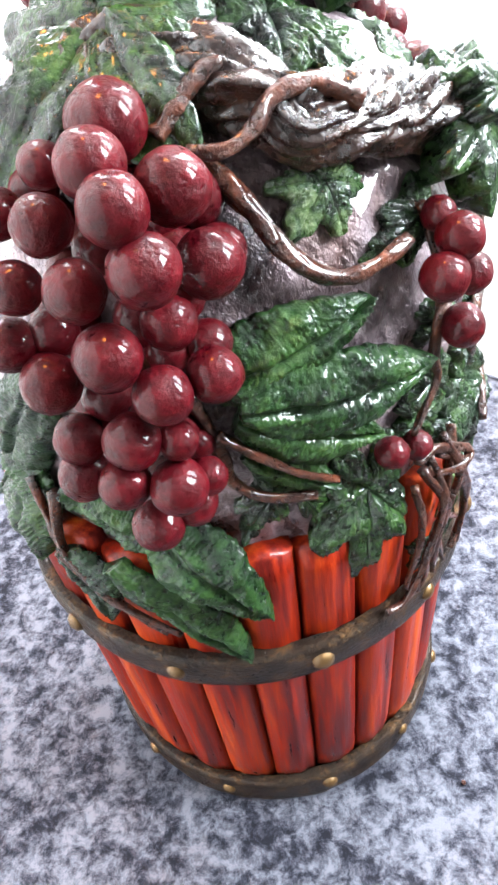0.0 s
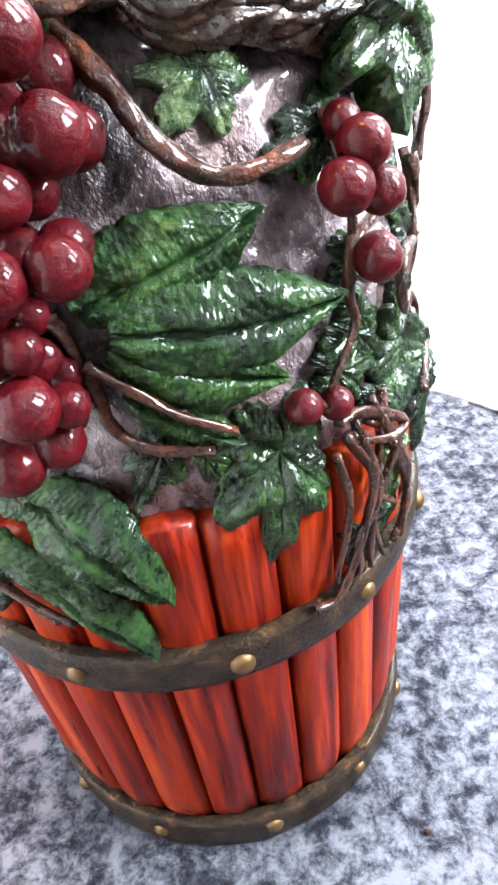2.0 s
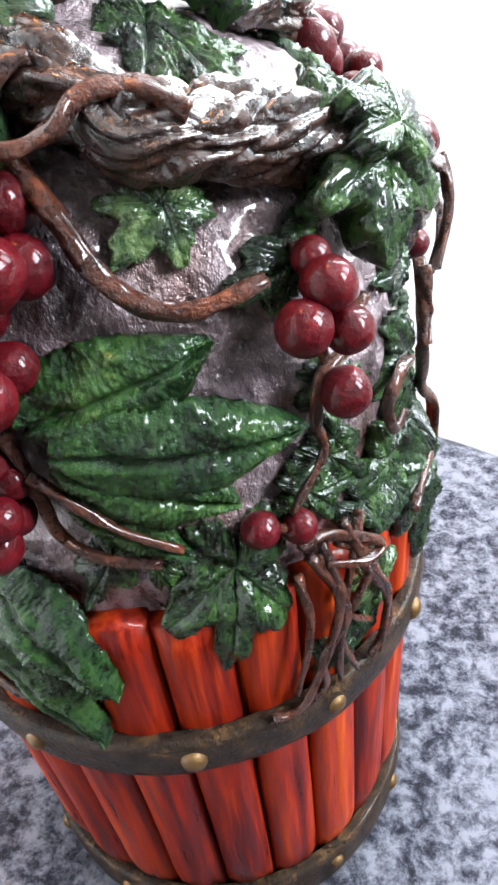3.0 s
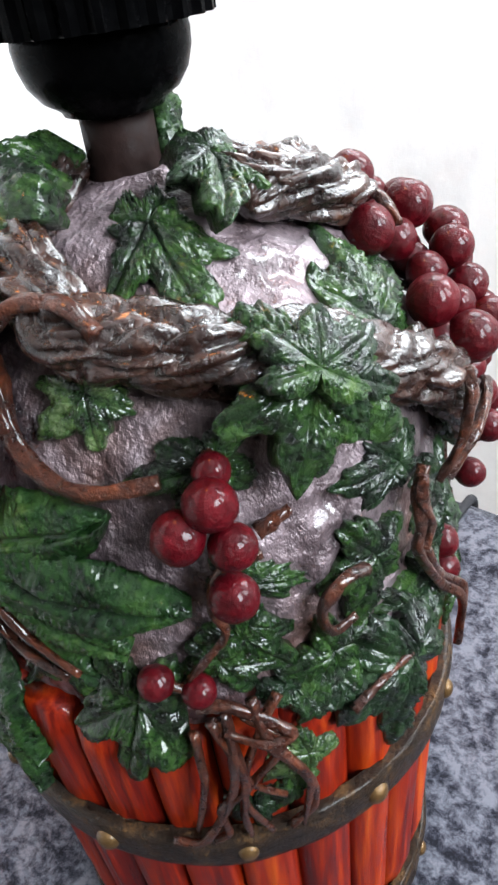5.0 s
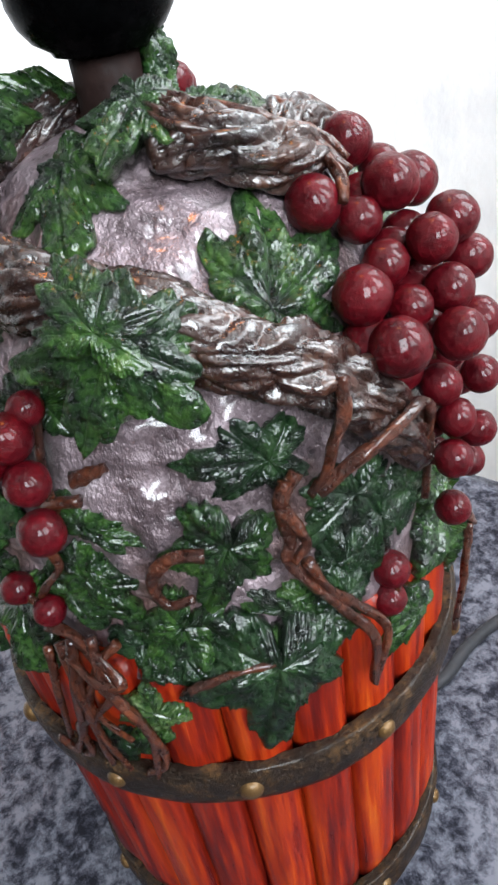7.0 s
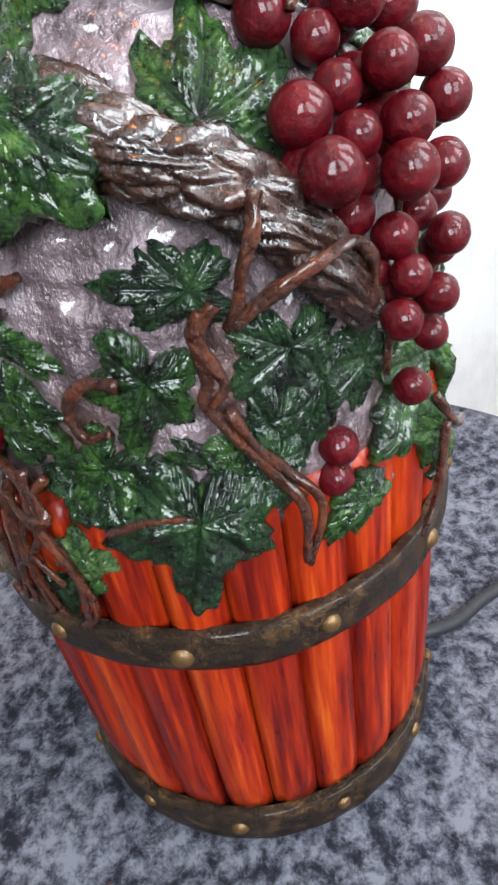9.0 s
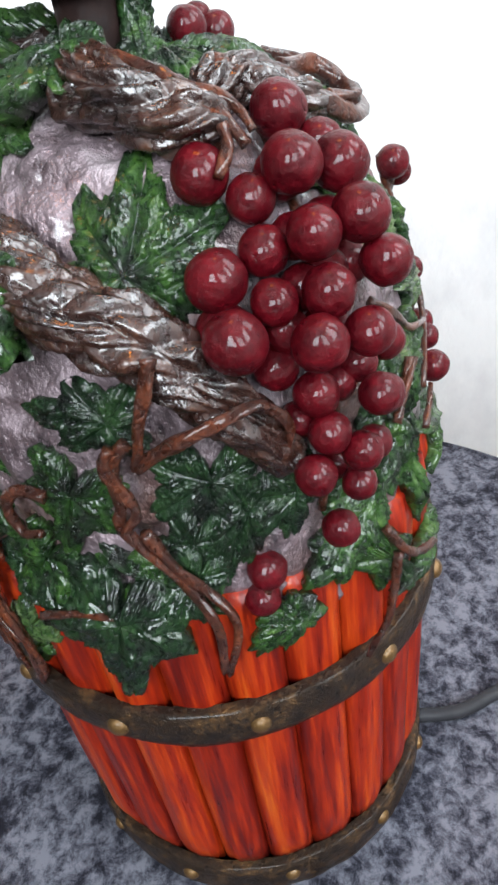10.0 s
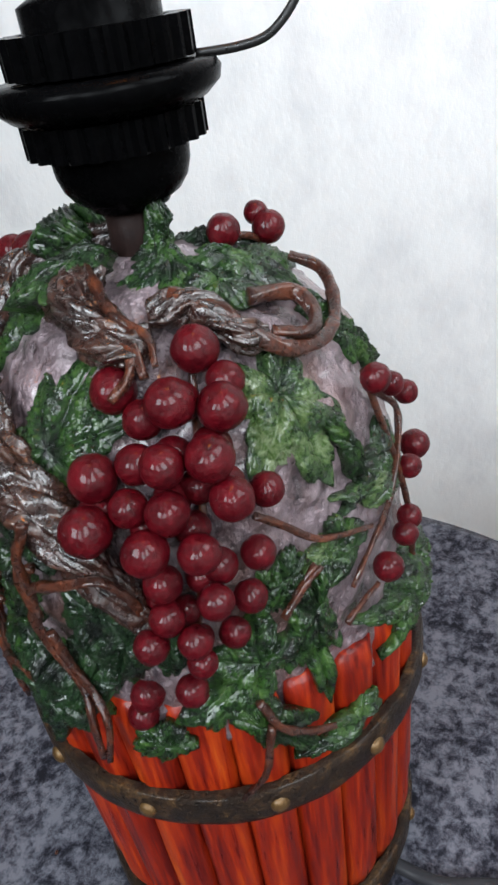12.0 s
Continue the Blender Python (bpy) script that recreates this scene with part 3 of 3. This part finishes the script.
bough([(21.7, 1.829, 0.05), (13.3, 1.987, 0.05), (0.7, 2.119, 0.05), (-10.7, 2.192, 0.05), (-18.6, 2.235, 0.05), (-26.1, 2.277, 0.05), (-41.0, 2.301, 0.05), (-53.0, 2.332, 0.05), (-68.8, 2.37, 0.05), (-71.1, 2.393, 0.05), (-81.1, 2.451, 0.05), (-94.6, 2.509, 0.05), (-111.5, 2.509, 0.05), (-118, 2.43, 0.05), (-138, 2.4, 0.05)], 0.072)
bough([(30.2, 2.424, 0.05), (18.6, 2.463, 0.05), (8.0, 2.513, 0.05), (-2.0, 2.571, 0.05), (-6.5, 2.656, 0.05)], 0.06)
bough([(-16.1, 2.552, 0.04), (8.2, 2.537, 0.04), (23.2, 2.463, 0.04), (32.3, 2.467, 0.04)], 0.05)
bough([(31.0, 2.533, 0.03), (48.9, 2.529, 0.03), (58.9, 2.436, 0.03), (66.2, 2.397, 0.03)], 0.045)
bough([(-152.8, 2.734, 0.03), (-111.5, 2.668, 0.03), (-99.4, 2.567, 0.03), (-98.0, 2.502, 0.03)], 0.055)
vine([(-92.9, 2.366, 0.04), (-87.9, 2.324, 0.04), (-83.0, 2.266, 0.04), (-79.5, 2.196, 0.04), (-74.7, 2.142, 0.04), (-68.9, 2.115, 0.04), (-61.6, 2.115, 0.04), (-54.7, 2.123, 0.04)], 0.024)
vine([(-98.9, 1.964, 0.03), (-96.6, 1.899, 0.03), (-94.9, 1.825, 0.03), (-94.0, 1.744, 0.03), (-88.4, 1.686, 0.03), (-79.3, 1.651, 0.03)], 0.017)
vine([(-95.1, 1.883, 0.045), (-89.7, 1.825, 0.045), (-83.4, 1.755, 0.045), (-75.4, 1.69, 0.045)], 0.014)
vine([(-40.9, 1.953, 0.03), (-48.3, 1.926, 0.03), (-50.2, 1.848, 0.03), (-49.0, 1.783, 0.03), (-53.4, 1.721, 0.03), (-56.6, 1.674, 0.03)], 0.014)
vine([(-56.5, 1.597, 0.04), (-50.3, 1.585, 0.04), (-41.3, 1.504, 0.04), (-45.7, 1.496, 0.04), (-52.4, 1.531, 0.04)], 0.016)
vine([(-54.7, 1.554, 0.035), (-50.9, 1.435, 0.035), (-51.0, 1.349, 0.035), (-55.7, 1.284, 0.035), (-55.3, 1.179, 0.035), (-58.7, 1.098, 0.035)], 0.015)
vine([(-45.4, 1.481, 0.03), (-39.4, 1.33, 0.03), (-38.5, 1.206, 0.03), (-43.5, 1.137, 0.03)], 0.015)
vine([(-4.5, 1.941, 0.04), (-7.8, 1.895, 0.04), (-7.6, 1.806, 0.04), (-8.7, 1.759, 0.04), (-5.7, 1.682, 0.04), (0.7, 1.558, 0.04), (4.0, 1.481, 0.04), (3.3, 1.338, 0.04)], 0.018)
vine([(-22.1, 1.813, 0.035), (-27.9, 1.817, 0.035), (-32.0, 1.767, 0.035), (-30.5, 1.701, 0.035), (-25.4, 1.709, 0.035)], 0.017)
vine([(-51.9, 1.574, 0.035), (-51.7, 1.442, 0.035), (-54.6, 1.288, 0.035), (-60.7, 1.121, 0.035), (-66.4, 1.001, 0.035)], 0.015)
vine([(-47.1, 1.593, 0.035), (-45.4, 1.504, 0.035), (-42.4, 1.427, 0.035), (-39.2, 1.319, 0.035), (-41.2, 1.098, 0.035)], 0.014)
vine([(-42.1, 1.581, 0.03), (-46.5, 1.516, 0.03), (-50.0, 1.388, 0.03), (-43.8, 1.284, 0.03)], 0.013)
vine([(-41.1, 1.995, 0.03), (-37.5, 2.011, 0.03), (-34.9, 2.022, 0.03)], 0.018)
vine([(2.9, 2.103, 0.12), (1.9, 2.061, 0.125), (-0.1, 2.015, 0.115), (-1.4, 1.949, 0.09), (-3.3, 1.899, 0.06)], 0.016)
vine([(-2.4, 1.906, 0.07), (4.6, 1.96, 0.11), (11.4, 1.987, 0.12), (17.1, 1.991, 0.115), (21.0, 1.926, 0.09), (20.4, 1.825, 0.05)], 0.017)
vine([(-7.0, 1.937, 0.05), (-8.3, 1.895, 0.05), (-6.3, 1.833, 0.05), (-5.1, 1.79, 0.05), (-7.7, 1.752, 0.05)], 0.017)
vine([(-5.2, 1.728, 0.035), (-1.7, 1.632, 0.035), (3.3, 1.551, 0.035), (7.3, 1.473, 0.035), (4.0, 1.319, 0.035)], 0.016)
vine([(47.0, 2.042, 0.02), (52.7, 1.995, 0.02), (59.8, 1.918, 0.02), (67.6, 1.883, 0.02), (77.3, 1.837, 0.02)], 0.012)
vine([(39.9, 1.527, 0.04), (43.4, 1.442, 0.04), (48.3, 1.388, 0.04), (55.4, 1.349, 0.04)], 0.015)
vine([(41.6, 1.446, 0.035), (39.7, 1.326, 0.035), (38.3, 1.253, 0.035), (32.6, 1.16, 0.035)], 0.014)
vine([(-1.7, 2.633, 0.08), (18.4, 2.529, 0.08), (26.5, 2.455, 0.08), (29.4, 2.37, 0.08)], 0.018)
vine([(19.7, 2.513, 0.08), (31.3, 2.451, 0.08), (32.5, 2.39, 0.08)], 0.015)
vine([(58.8, 1.848, 0.02), (54.5, 1.806, 0.02), (52.1, 1.783, 0.02)], 0.012)
vine([(93.7, 2.134, 0.02), (104.7, 2.015, 0.02), (99.0, 1.945, 0.02), (86.6, 1.856, 0.02), (76.6, 1.786, 0.02), (68.0, 1.705, 0.02)], 0.013)
vine([(-60.5, 2.343, 0.12), (-67.2, 2.386, 0.12), (-76.1, 2.386, 0.12), (-80.6, 2.351, 0.12), (-86.0, 2.332, 0.12), (-92.2, 2.339, 0.12)], 0.02)
vine([(-96.8, 2.363, 0.12), (-92.8, 2.397, 0.12), (-87.8, 2.436, 0.12), (-83.1, 2.448, 0.12)], 0.02)
vine([(-133.2, 1.643, 0.03), (-132.3, 1.493, 0.03), (-126.4, 1.377, 0.03), (-119.3, 1.315, 0.03), (-110.1, 1.245, 0.03)], 0.015)
vine([(-92.1, 2.374, 0.05), (-86.2, 2.308, 0.05), (-82.4, 2.247, 0.05), (-80.1, 2.204, 0.05)], 0.022)
vine([(20.0, 2.459, 0.08), (25.9, 2.428, 0.08), (25.4, 2.374, 0.08), (21.0, 2.332, 0.08)], 0.016)
vine([(-52.9, 1.551, 0.03), (-50.6, 1.431, 0.03), (-51.8, 1.241, 0.03), (-51.4, 1.087, 0.03)], 0.014)
vine([(-48.9, 1.551, 0.03), (-43.3, 1.473, 0.03), (-51.0, 1.319, 0.03), (-47.3, 1.141, 0.03)], 0.013)
vine([(-57.8, 1.531, 0.03), (-57.5, 1.392, 0.03), (-61.0, 1.19, 0.03)], 0.013)
vine([(-29.6, 1.481, 0.03), (-22.8, 1.504, 0.03), (-14.2, 1.508, 0.03)], 0.013)
vine([(49.0, 1.744, 0.03), (55.4, 1.817, 0.03), (59.6, 1.844, 0.03)], 0.012)
vine([(64.2, 1.616, 0.03), (70.4, 1.647, 0.03), (76.1, 1.655, 0.03)], 0.011)
vine([(-133.9, 1.469, 0.03), (-125.7, 1.365, 0.03), (-118.7, 1.303, 0.03), (-113.0, 1.245, 0.03)], 0.015)
vine([(-140.6, 1.643, 0.03), (-134.3, 1.508, 0.03), (-132.3, 1.415, 0.03)], 0.014)
vine([(40.6, 2.556, 0.05), (56.1, 2.502, 0.05), (60.6, 2.428, 0.05), (68.2, 2.355, 0.05), (79.6, 2.328, 0.05), (91.7, 2.343, 0.05), (105.8, 2.386, 0.05), (115.1, 2.428, 0.05), (118.0, 2.50, 0.03)], 0.025)
vine([(71.8, 2.502, 0.03), (85.6, 2.455, 0.05), (84.1, 2.382, 0.06), (75.8, 2.359, 0.07), (67.9, 2.401, 0.05)], 0.024)

long_leaf(-94.0, 1.945, -65.5, 2.08, 0.15, 0.03)
long_leaf(-90.6, 1.922, -53.4, 1.883, 0.165, 0.055)
long_leaf(-91.7, 1.895, -64.9, 1.775, 0.165, 0.035)
long_leaf(-91.9, 1.786, -72.9, 1.663, 0.097, 0.02)
vine_leaf(-66.7, 2.274, -75.9, 2.196, 0.162, 0.05, 2)
vine_leaf(-45.9, 2.131, -60.9, 2.107, 0.129, 0.04)
vine_leaf(-87.9, 1.659, -93.6, 1.551, 0.118, 0.03)
vine_leaf(-78.5, 1.62, -79.0, 1.551, 0.065, 0.02)
vine_leaf(-67.6, 1.585, -72.4, 1.342, 0.236, 0.04)
long_leaf(-112.9, 1.574, -90.1, 1.346, 0.156, 0.04)
long_leaf(-119.3, 1.5, -98.0, 1.137, 0.118, 0.045)
vine_leaf(-41.6, 1.257, -48.2, 1.168, 0.084, 0.03)
vine_leaf(-49.2, 2.595, -40.3, 2.366, 0.241, 0.05)
vine_leaf(-15.4, 2.645, -30.1, 2.498, 0.172, 0.095)
vine_leaf(0.3, 2.231, 10.1, 2.448, 0.265, 0.03)
vine_leaf(-29.0, 2.231, -35.9, 2.069, 0.245, 0.115)
vine_leaf(-26.0, 2.223, -17.4, 2.262, 0.15, 0.14, 1)
vine_leaf(-29.4, 2.239, -26.2, 2.312, 0.133, 0.16)
vine_leaf(23.6, 1.717, 10.8, 1.62, 0.177, 0.02, 1)
vine_leaf(-7.8, 1.964, -23.7, 1.991, 0.156, 0.03, 1)
vine_leaf(-44.2, 1.883, -31.3, 1.829, 0.099, 0.03)
vine_leaf(-17.9, 1.802, -24.8, 1.643, 0.201, 0.04)
vine_leaf(-46.1, 1.736, -38.2, 1.612, 0.156, 0.03)
vine_leaf(-29.3, 1.605, -38.2, 1.481, 0.163, 0.04)
vine_leaf(-13.6, 1.485, -19.4, 1.241, 0.300, 0.05, 1)
vine_leaf(-4.0, 1.612, 0.7, 1.5, 0.132, 0.03)
vine_leaf(8.0, 1.806, 5.9, 1.651, 0.225, 0.03, 1)
vine_leaf(42.3, 1.62, 25.6, 1.493, 0.211, 0.05)
vine_leaf(19.1, 1.392, 9.0, 1.33, 0.126, 0.03)
vine_leaf(64.4, 1.237, 48.6, 1.21, 0.114, 0.03)
vine_leaf(57.0, 1.694, 55.6, 1.419, 0.176, 0.03)
vine_leaf(63.3, 2.281, 68.9, 2.022, 0.280, 0.02, 2)
vine_leaf(90.9, 1.968, 73.0, 1.914, 0.123, 0.02)
vine_leaf(67.3, 1.844, 59.6, 1.728, 0.115, 0.02)
vine_leaf(102.6, 1.489, 78.3, 1.377, 0.146, 0.03)
vine_leaf(48.3, 1.806, 43.1, 1.701, 0.099, 0.02)
vine_leaf(53.8, 2.796, 7.1, 2.641, 0.171, 0.03)
vine_leaf(72.0, 2.60, 92.0, 2.47, 0.15, 0.04)
vine_leaf(99.8, 2.343, 106.2, 2.146, 0.111, 0.03)
vine_leaf(67.9, 2.811, 58.0, 2.598, 0.155, 0.03)
vine_leaf(-38.3, 1.377, -45.8, 1.307, 0.133, 0.03, 2)
vine_leaf(-49.8, 1.222, -48.2, 1.106, 0.131, 0.03, 1)
long_leaf(-150.9, 1.647, -138.7, 1.404, 0.204, 0.03)
long_leaf(-133.8, 1.469, -125.4, 1.237, 0.133, 0.03, 1)
long_leaf(-132.5, 1.62, -108.8, 1.554, 0.103, 0.02)
vine_leaf(-109.0, 2.550, -126.0, 2.310, 0.38, 0.12)
long_leaf(-128.0, 1.945, -158.4, 1.469, 0.158, 0.02, 1)
vine_leaf(-135.6, 1.906, -138.6, 1.752, 0.139, 0.03, 1)
vine_leaf(-11.0, 1.493, -22.5, 1.454, 0.138, 0.03)
vine_leaf(40.9, 1.431, 52.5, 1.214, 0.134, 0.02)
vine_leaf(-29.9, 1.535, -25.5, 1.45, 0.116, 0.03, 1)
vine_leaf(1.4, 1.566, -6.1, 1.431, 0.132, 0.03, 1)
long_leaf(72.0, 2.60, 62.0, 2.93, 0.15, -0.03)
vine_leaf(60.0, 2.75, 40.0, 2.60, 0.16, 0.04)

vine_leaf(92.3, 1.895, 71.8, 1.949, 0.116, 0.03, 2)
vine_leaf(71.3, 1.802, 58.2, 1.744, 0.095, 0.03)
vine_leaf(105.9, 1.419, 78.6, 1.365, 0.141, 0.03)
vine_leaf(50.8, 1.833, 40.1, 1.713, 0.089, 0.03)
vine_leaf(102.4, 2.305, 117.0, 2.076, 0.089, 0.03)
vine_leaf(64.3, 2.834, 20.0, 2.641, 0.160, 0.03, 1)
vine_leaf(89.9, 2.633, 109.2, 2.459, 0.13, 0.05)
vine_leaf(2.0, 1.66, -6.0, 1.50, 0.13, 0.03, 1)
vine_leaf(13.3, 1.713, 4.3, 1.485, 0.132, 0.03, 1)
vine_leaf(-51.3, 1.678, -37.6, 1.639, 0.125, 0.03)
vine_leaf(-38.2, 1.554, -27.8, 1.462, 0.114, 0.03, 1)
vine_leaf(-10.8, 1.601, 2.5, 1.500, 0.067, 0.03)
vine_leaf(17.8, 1.388, 9.6, 1.295, 0.093, 0.03)
vine_leaf(31.4, 1.516, 22.5, 1.473, 0.115, 0.03)
vine_leaf(-44.9, 1.771, -39.7, 1.667, 0.076, 0.03)
vine_leaf(-51.0, 1.674, -46.4, 1.597, 0.055, 0.03)
vine_leaf(-80.7, 1.620, -77.5, 1.531, 0.057, 0.03)
vine_leaf(63.7, 1.844, 56.4, 1.813, 0.082, 0.03, 2)
vine_leaf(76.6, 2.088, 81.8, 1.922, 0.076, 0.03)
vine_leaf(90.6, 1.485, 71.5, 1.547, 0.096, 0.03)
vine_leaf(112.0, 2.62, 140.0, 2.44, 0.20, 0.03)
vine_leaf(150.0, 2.66, 178.0, 2.46, 0.2, 0.04, 1)

# ---- grapes ----
def grape_mesh():
    bm = bmesh.new()
    bmesh.ops.create_icosphere(bm, subdivisions=4, radius=1)
    for v in bm.verts:
        v.co *= 1 + 0.05 * noise.noise(v.co * 1.3) + 0.018 * noise.noise(v.co * 3.1) + 0.004 * noise.noise(v.co * 8)
    me = bpy.data.meshes.new("grape")
    bm.to_mesh(me)
    bm.free()
    me.materials.append(GRAPE)
    me.shade_smooth()
    return me


GRAPE_MESH = grape_mesh()


def bunch(label, rows):
    """A bunch: a stem along the bottle and its grapes (degrees, outline, off, radius)."""
    top, low = max(rows, key=lambda g: g[1]), min(rows, key=lambda g: g[1])
    mid = ((top[0] + low[0]) / 2, (top[1] + low[1]) / 2)
    stem = part("grape_stem", tube(catmull([surf(top[0], top[1] + 0.03, 0.02), surf(mid[0], mid[1], 0.03), surf(low[0], low[1] + 0.01, 0.02)], 8), 0.001, 10), VINE, lamp, label)
    behind = [(th + 2 * math.sin(9 * s), s + 0.01, 0.035, 0.9 * r) for th, s, off, r in rows if off > 0.1]
    for th, s, off, r in rows + behind:
        ob = new("grape", GRAPE_MESH)
        ob.parent = stem
        turn = Euler([random.uniform(0, 6.28) for _ in range(3)]).to_matrix().to_4x4()
        ob.matrix_basis = Matrix.Translation(surf(th, s, off)) @ turn @ Matrix.Scale(r * D, 4)


BUNCH_FRONT_UPPER = [
    (-103.8, 2.378, 0.151, 0.062),
    (-103.8, 2.309, 0.225, 0.053),
    (-94.6, 2.285, 0.172, 0.058),
    (-100.7, 2.260, 0.262, 0.052),
    (-114.4, 2.328, 0.150, 0.038),
    (-111.9, 2.254, 0.192, 0.047),
    (-98.5, 2.206, 0.240, 0.055),
    (-91.5, 2.200, 0.119, 0.056),
    (-117.5, 2.185, 0.171, 0.045),
    (-107.4, 2.189, 0.211, 0.049),
    (-97.7, 2.134, 0.160, 0.045),
    (-119.9, 2.103, 0.161, 0.047),
    (-104.6, 2.107, 0.210, 0.054),
    (-93.2, 2.057, 0.146, 0.048),
    (-114.0, 2.061, 0.171, 0.052),
    (-99.5, 2.053, 0.190, 0.050),
]
BUNCH_FRONT_LOWER = [
    (-112.8, 1.953, 0.151, 0.047),
    (-104.6, 1.972, 0.180, 0.050),
    (-99.3, 1.957, 0.157, 0.036),
    (-113.6, 1.879, 0.151, 0.049),
    (-106.9, 1.891, 0.180, 0.048),
    (-100.0, 1.883, 0.179, 0.052),
    (-96.7, 1.856, 0.123, 0.037),
    (-104.8, 1.763, 0.151, 0.052),
    (-121.8, 2.266, 0.151, 0.044),
    (-107.5, 2.231, 0.102, 0.043),
    (-109.4, 2.015, 0.101, 0.046),
    (-115.6, 2.111, 0.110, 0.045),
    (-99.8, 1.779, 0.110, 0.046),
    (-120.5, 2.308, 0.080, 0.041),
]
BUNCH_SIDE_UPPER = [
    (43.7, 2.417, 0.063, 0.053),
    (34.5, 2.312, 0.102, 0.054),
    (19.8, 2.366, 0.030, 0.053),
    (27.4, 2.297, 0.041, 0.045),
    (45.0, 2.285, 0.098, 0.053),
    (31.2, 2.208, 0.126, 0.048),
    (39.8, 2.208, 0.141, 0.052),
    (25.1, 2.212, 0.056, 0.045),
    (15.7, 2.189, 0.059, 0.055),
    (15.3, 2.096, 0.109, 0.057),
    (23.2, 2.131, 0.085, 0.043),
    (30.7, 2.123, 0.123, 0.048),
    (26.2, 2.065, 0.146, 0.051),
    (42.0, 2.127, 0.132, 0.048),
    (34.8, 2.049, 0.140, 0.046),
]
BUNCH_SIDE_LOWER = [
    (35.8, 1.926, 0.125, 0.041),
    (26.9, 1.960, 0.081, 0.044),
    (26.9, 1.891, 0.107, 0.041),
    (31.0, 1.841, 0.130, 0.040),
    (23.2, 1.829, 0.119, 0.041),
    (31.2, 1.752, 0.108, 0.036),
    (27.8, 1.643, 0.085, 0.041),
    (45.8, 1.968, 0.048, 0.041),
    (38.0, 1.786, 0.067, 0.038),
    (42.4, 1.875, 0.064, 0.040),
    (49.9, 2.107, 0.061, 0.040),
    (48.6, 2.339, 0.06, 0.043),
    (37.9, 1.964, 0.05, 0.041),
    (36.9, 2.146, 0.04, 0.040),
    (22.8, 2.015, 0.03, 0.043),
]
BUNCH_FAR = [
    (92.5, 2.169, 0.04, 0.040),
    (111.8, 2.011, 0.05, 0.036),
    (97.3, 2.123, 0.05, 0.033),
    (108.6, 1.86, 0.05, 0.044),
    (99.1, 1.86, 0.04, 0.035),
    (94.4, 1.725, 0.04, 0.036),
    (90.1, 1.705, 0.04, 0.036),
    (79.4, 1.686, 0.04, 0.042),
    (103.0, 1.307, 0.04, 0.027),
]
bunch("large hanging bunch of dark red glossy grapes", BUNCH_FRONT_UPPER + BUNCH_FRONT_LOWER)
bunch("large hanging bunch of dark red glossy grapes", BUNCH_SIDE_UPPER + BUNCH_SIDE_LOWER)
bunch("small loose bunch of dark red grapes", BUNCH_FAR)
bunch("four dark red grapes beside a curling vine", [(-47.7, 2.092, 0.092, 0.047), (-52.9, 2.049, 0.088, 0.047), (-45.7, 2.018, 0.089, 0.043), (-46.7, 1.906, 0.072, 0.046), (-46.5, 2.13, 0.05, 0.034)])
bunch("pair of small dark red grapes", [(-62.6, 1.67, 0.03, 0.038), (-55.5, 1.636, 0.028, 0.036)])
bunch("pair of small dark red grapes", [(15.2, 1.539, 0.005, 0.045), (13.2, 1.469, 0.012, 0.042)])
bunch("three dark red grapes beside the neck", [(129.8, 2.664, 0.04, 0.046), (140.3, 2.533, 0.06, 0.046), (147.0, 2.556, 0.085, 0.034)])

# crumb on the cloth
crumb = bmesh.new()
bmesh.ops.create_icosphere(crumb, subdivisions=2, radius=0.0009)
for v in crumb.verts:
    v.co *= 1 + 0.4 * noise.noise(v.co * 900)
crumb_ob = tagged(part("crumb", crumb, VINE), "tiny reddish brown crumb on the cloth", "crumb")
crumb_ob.location = (0.057, -0.072, 0.0008)
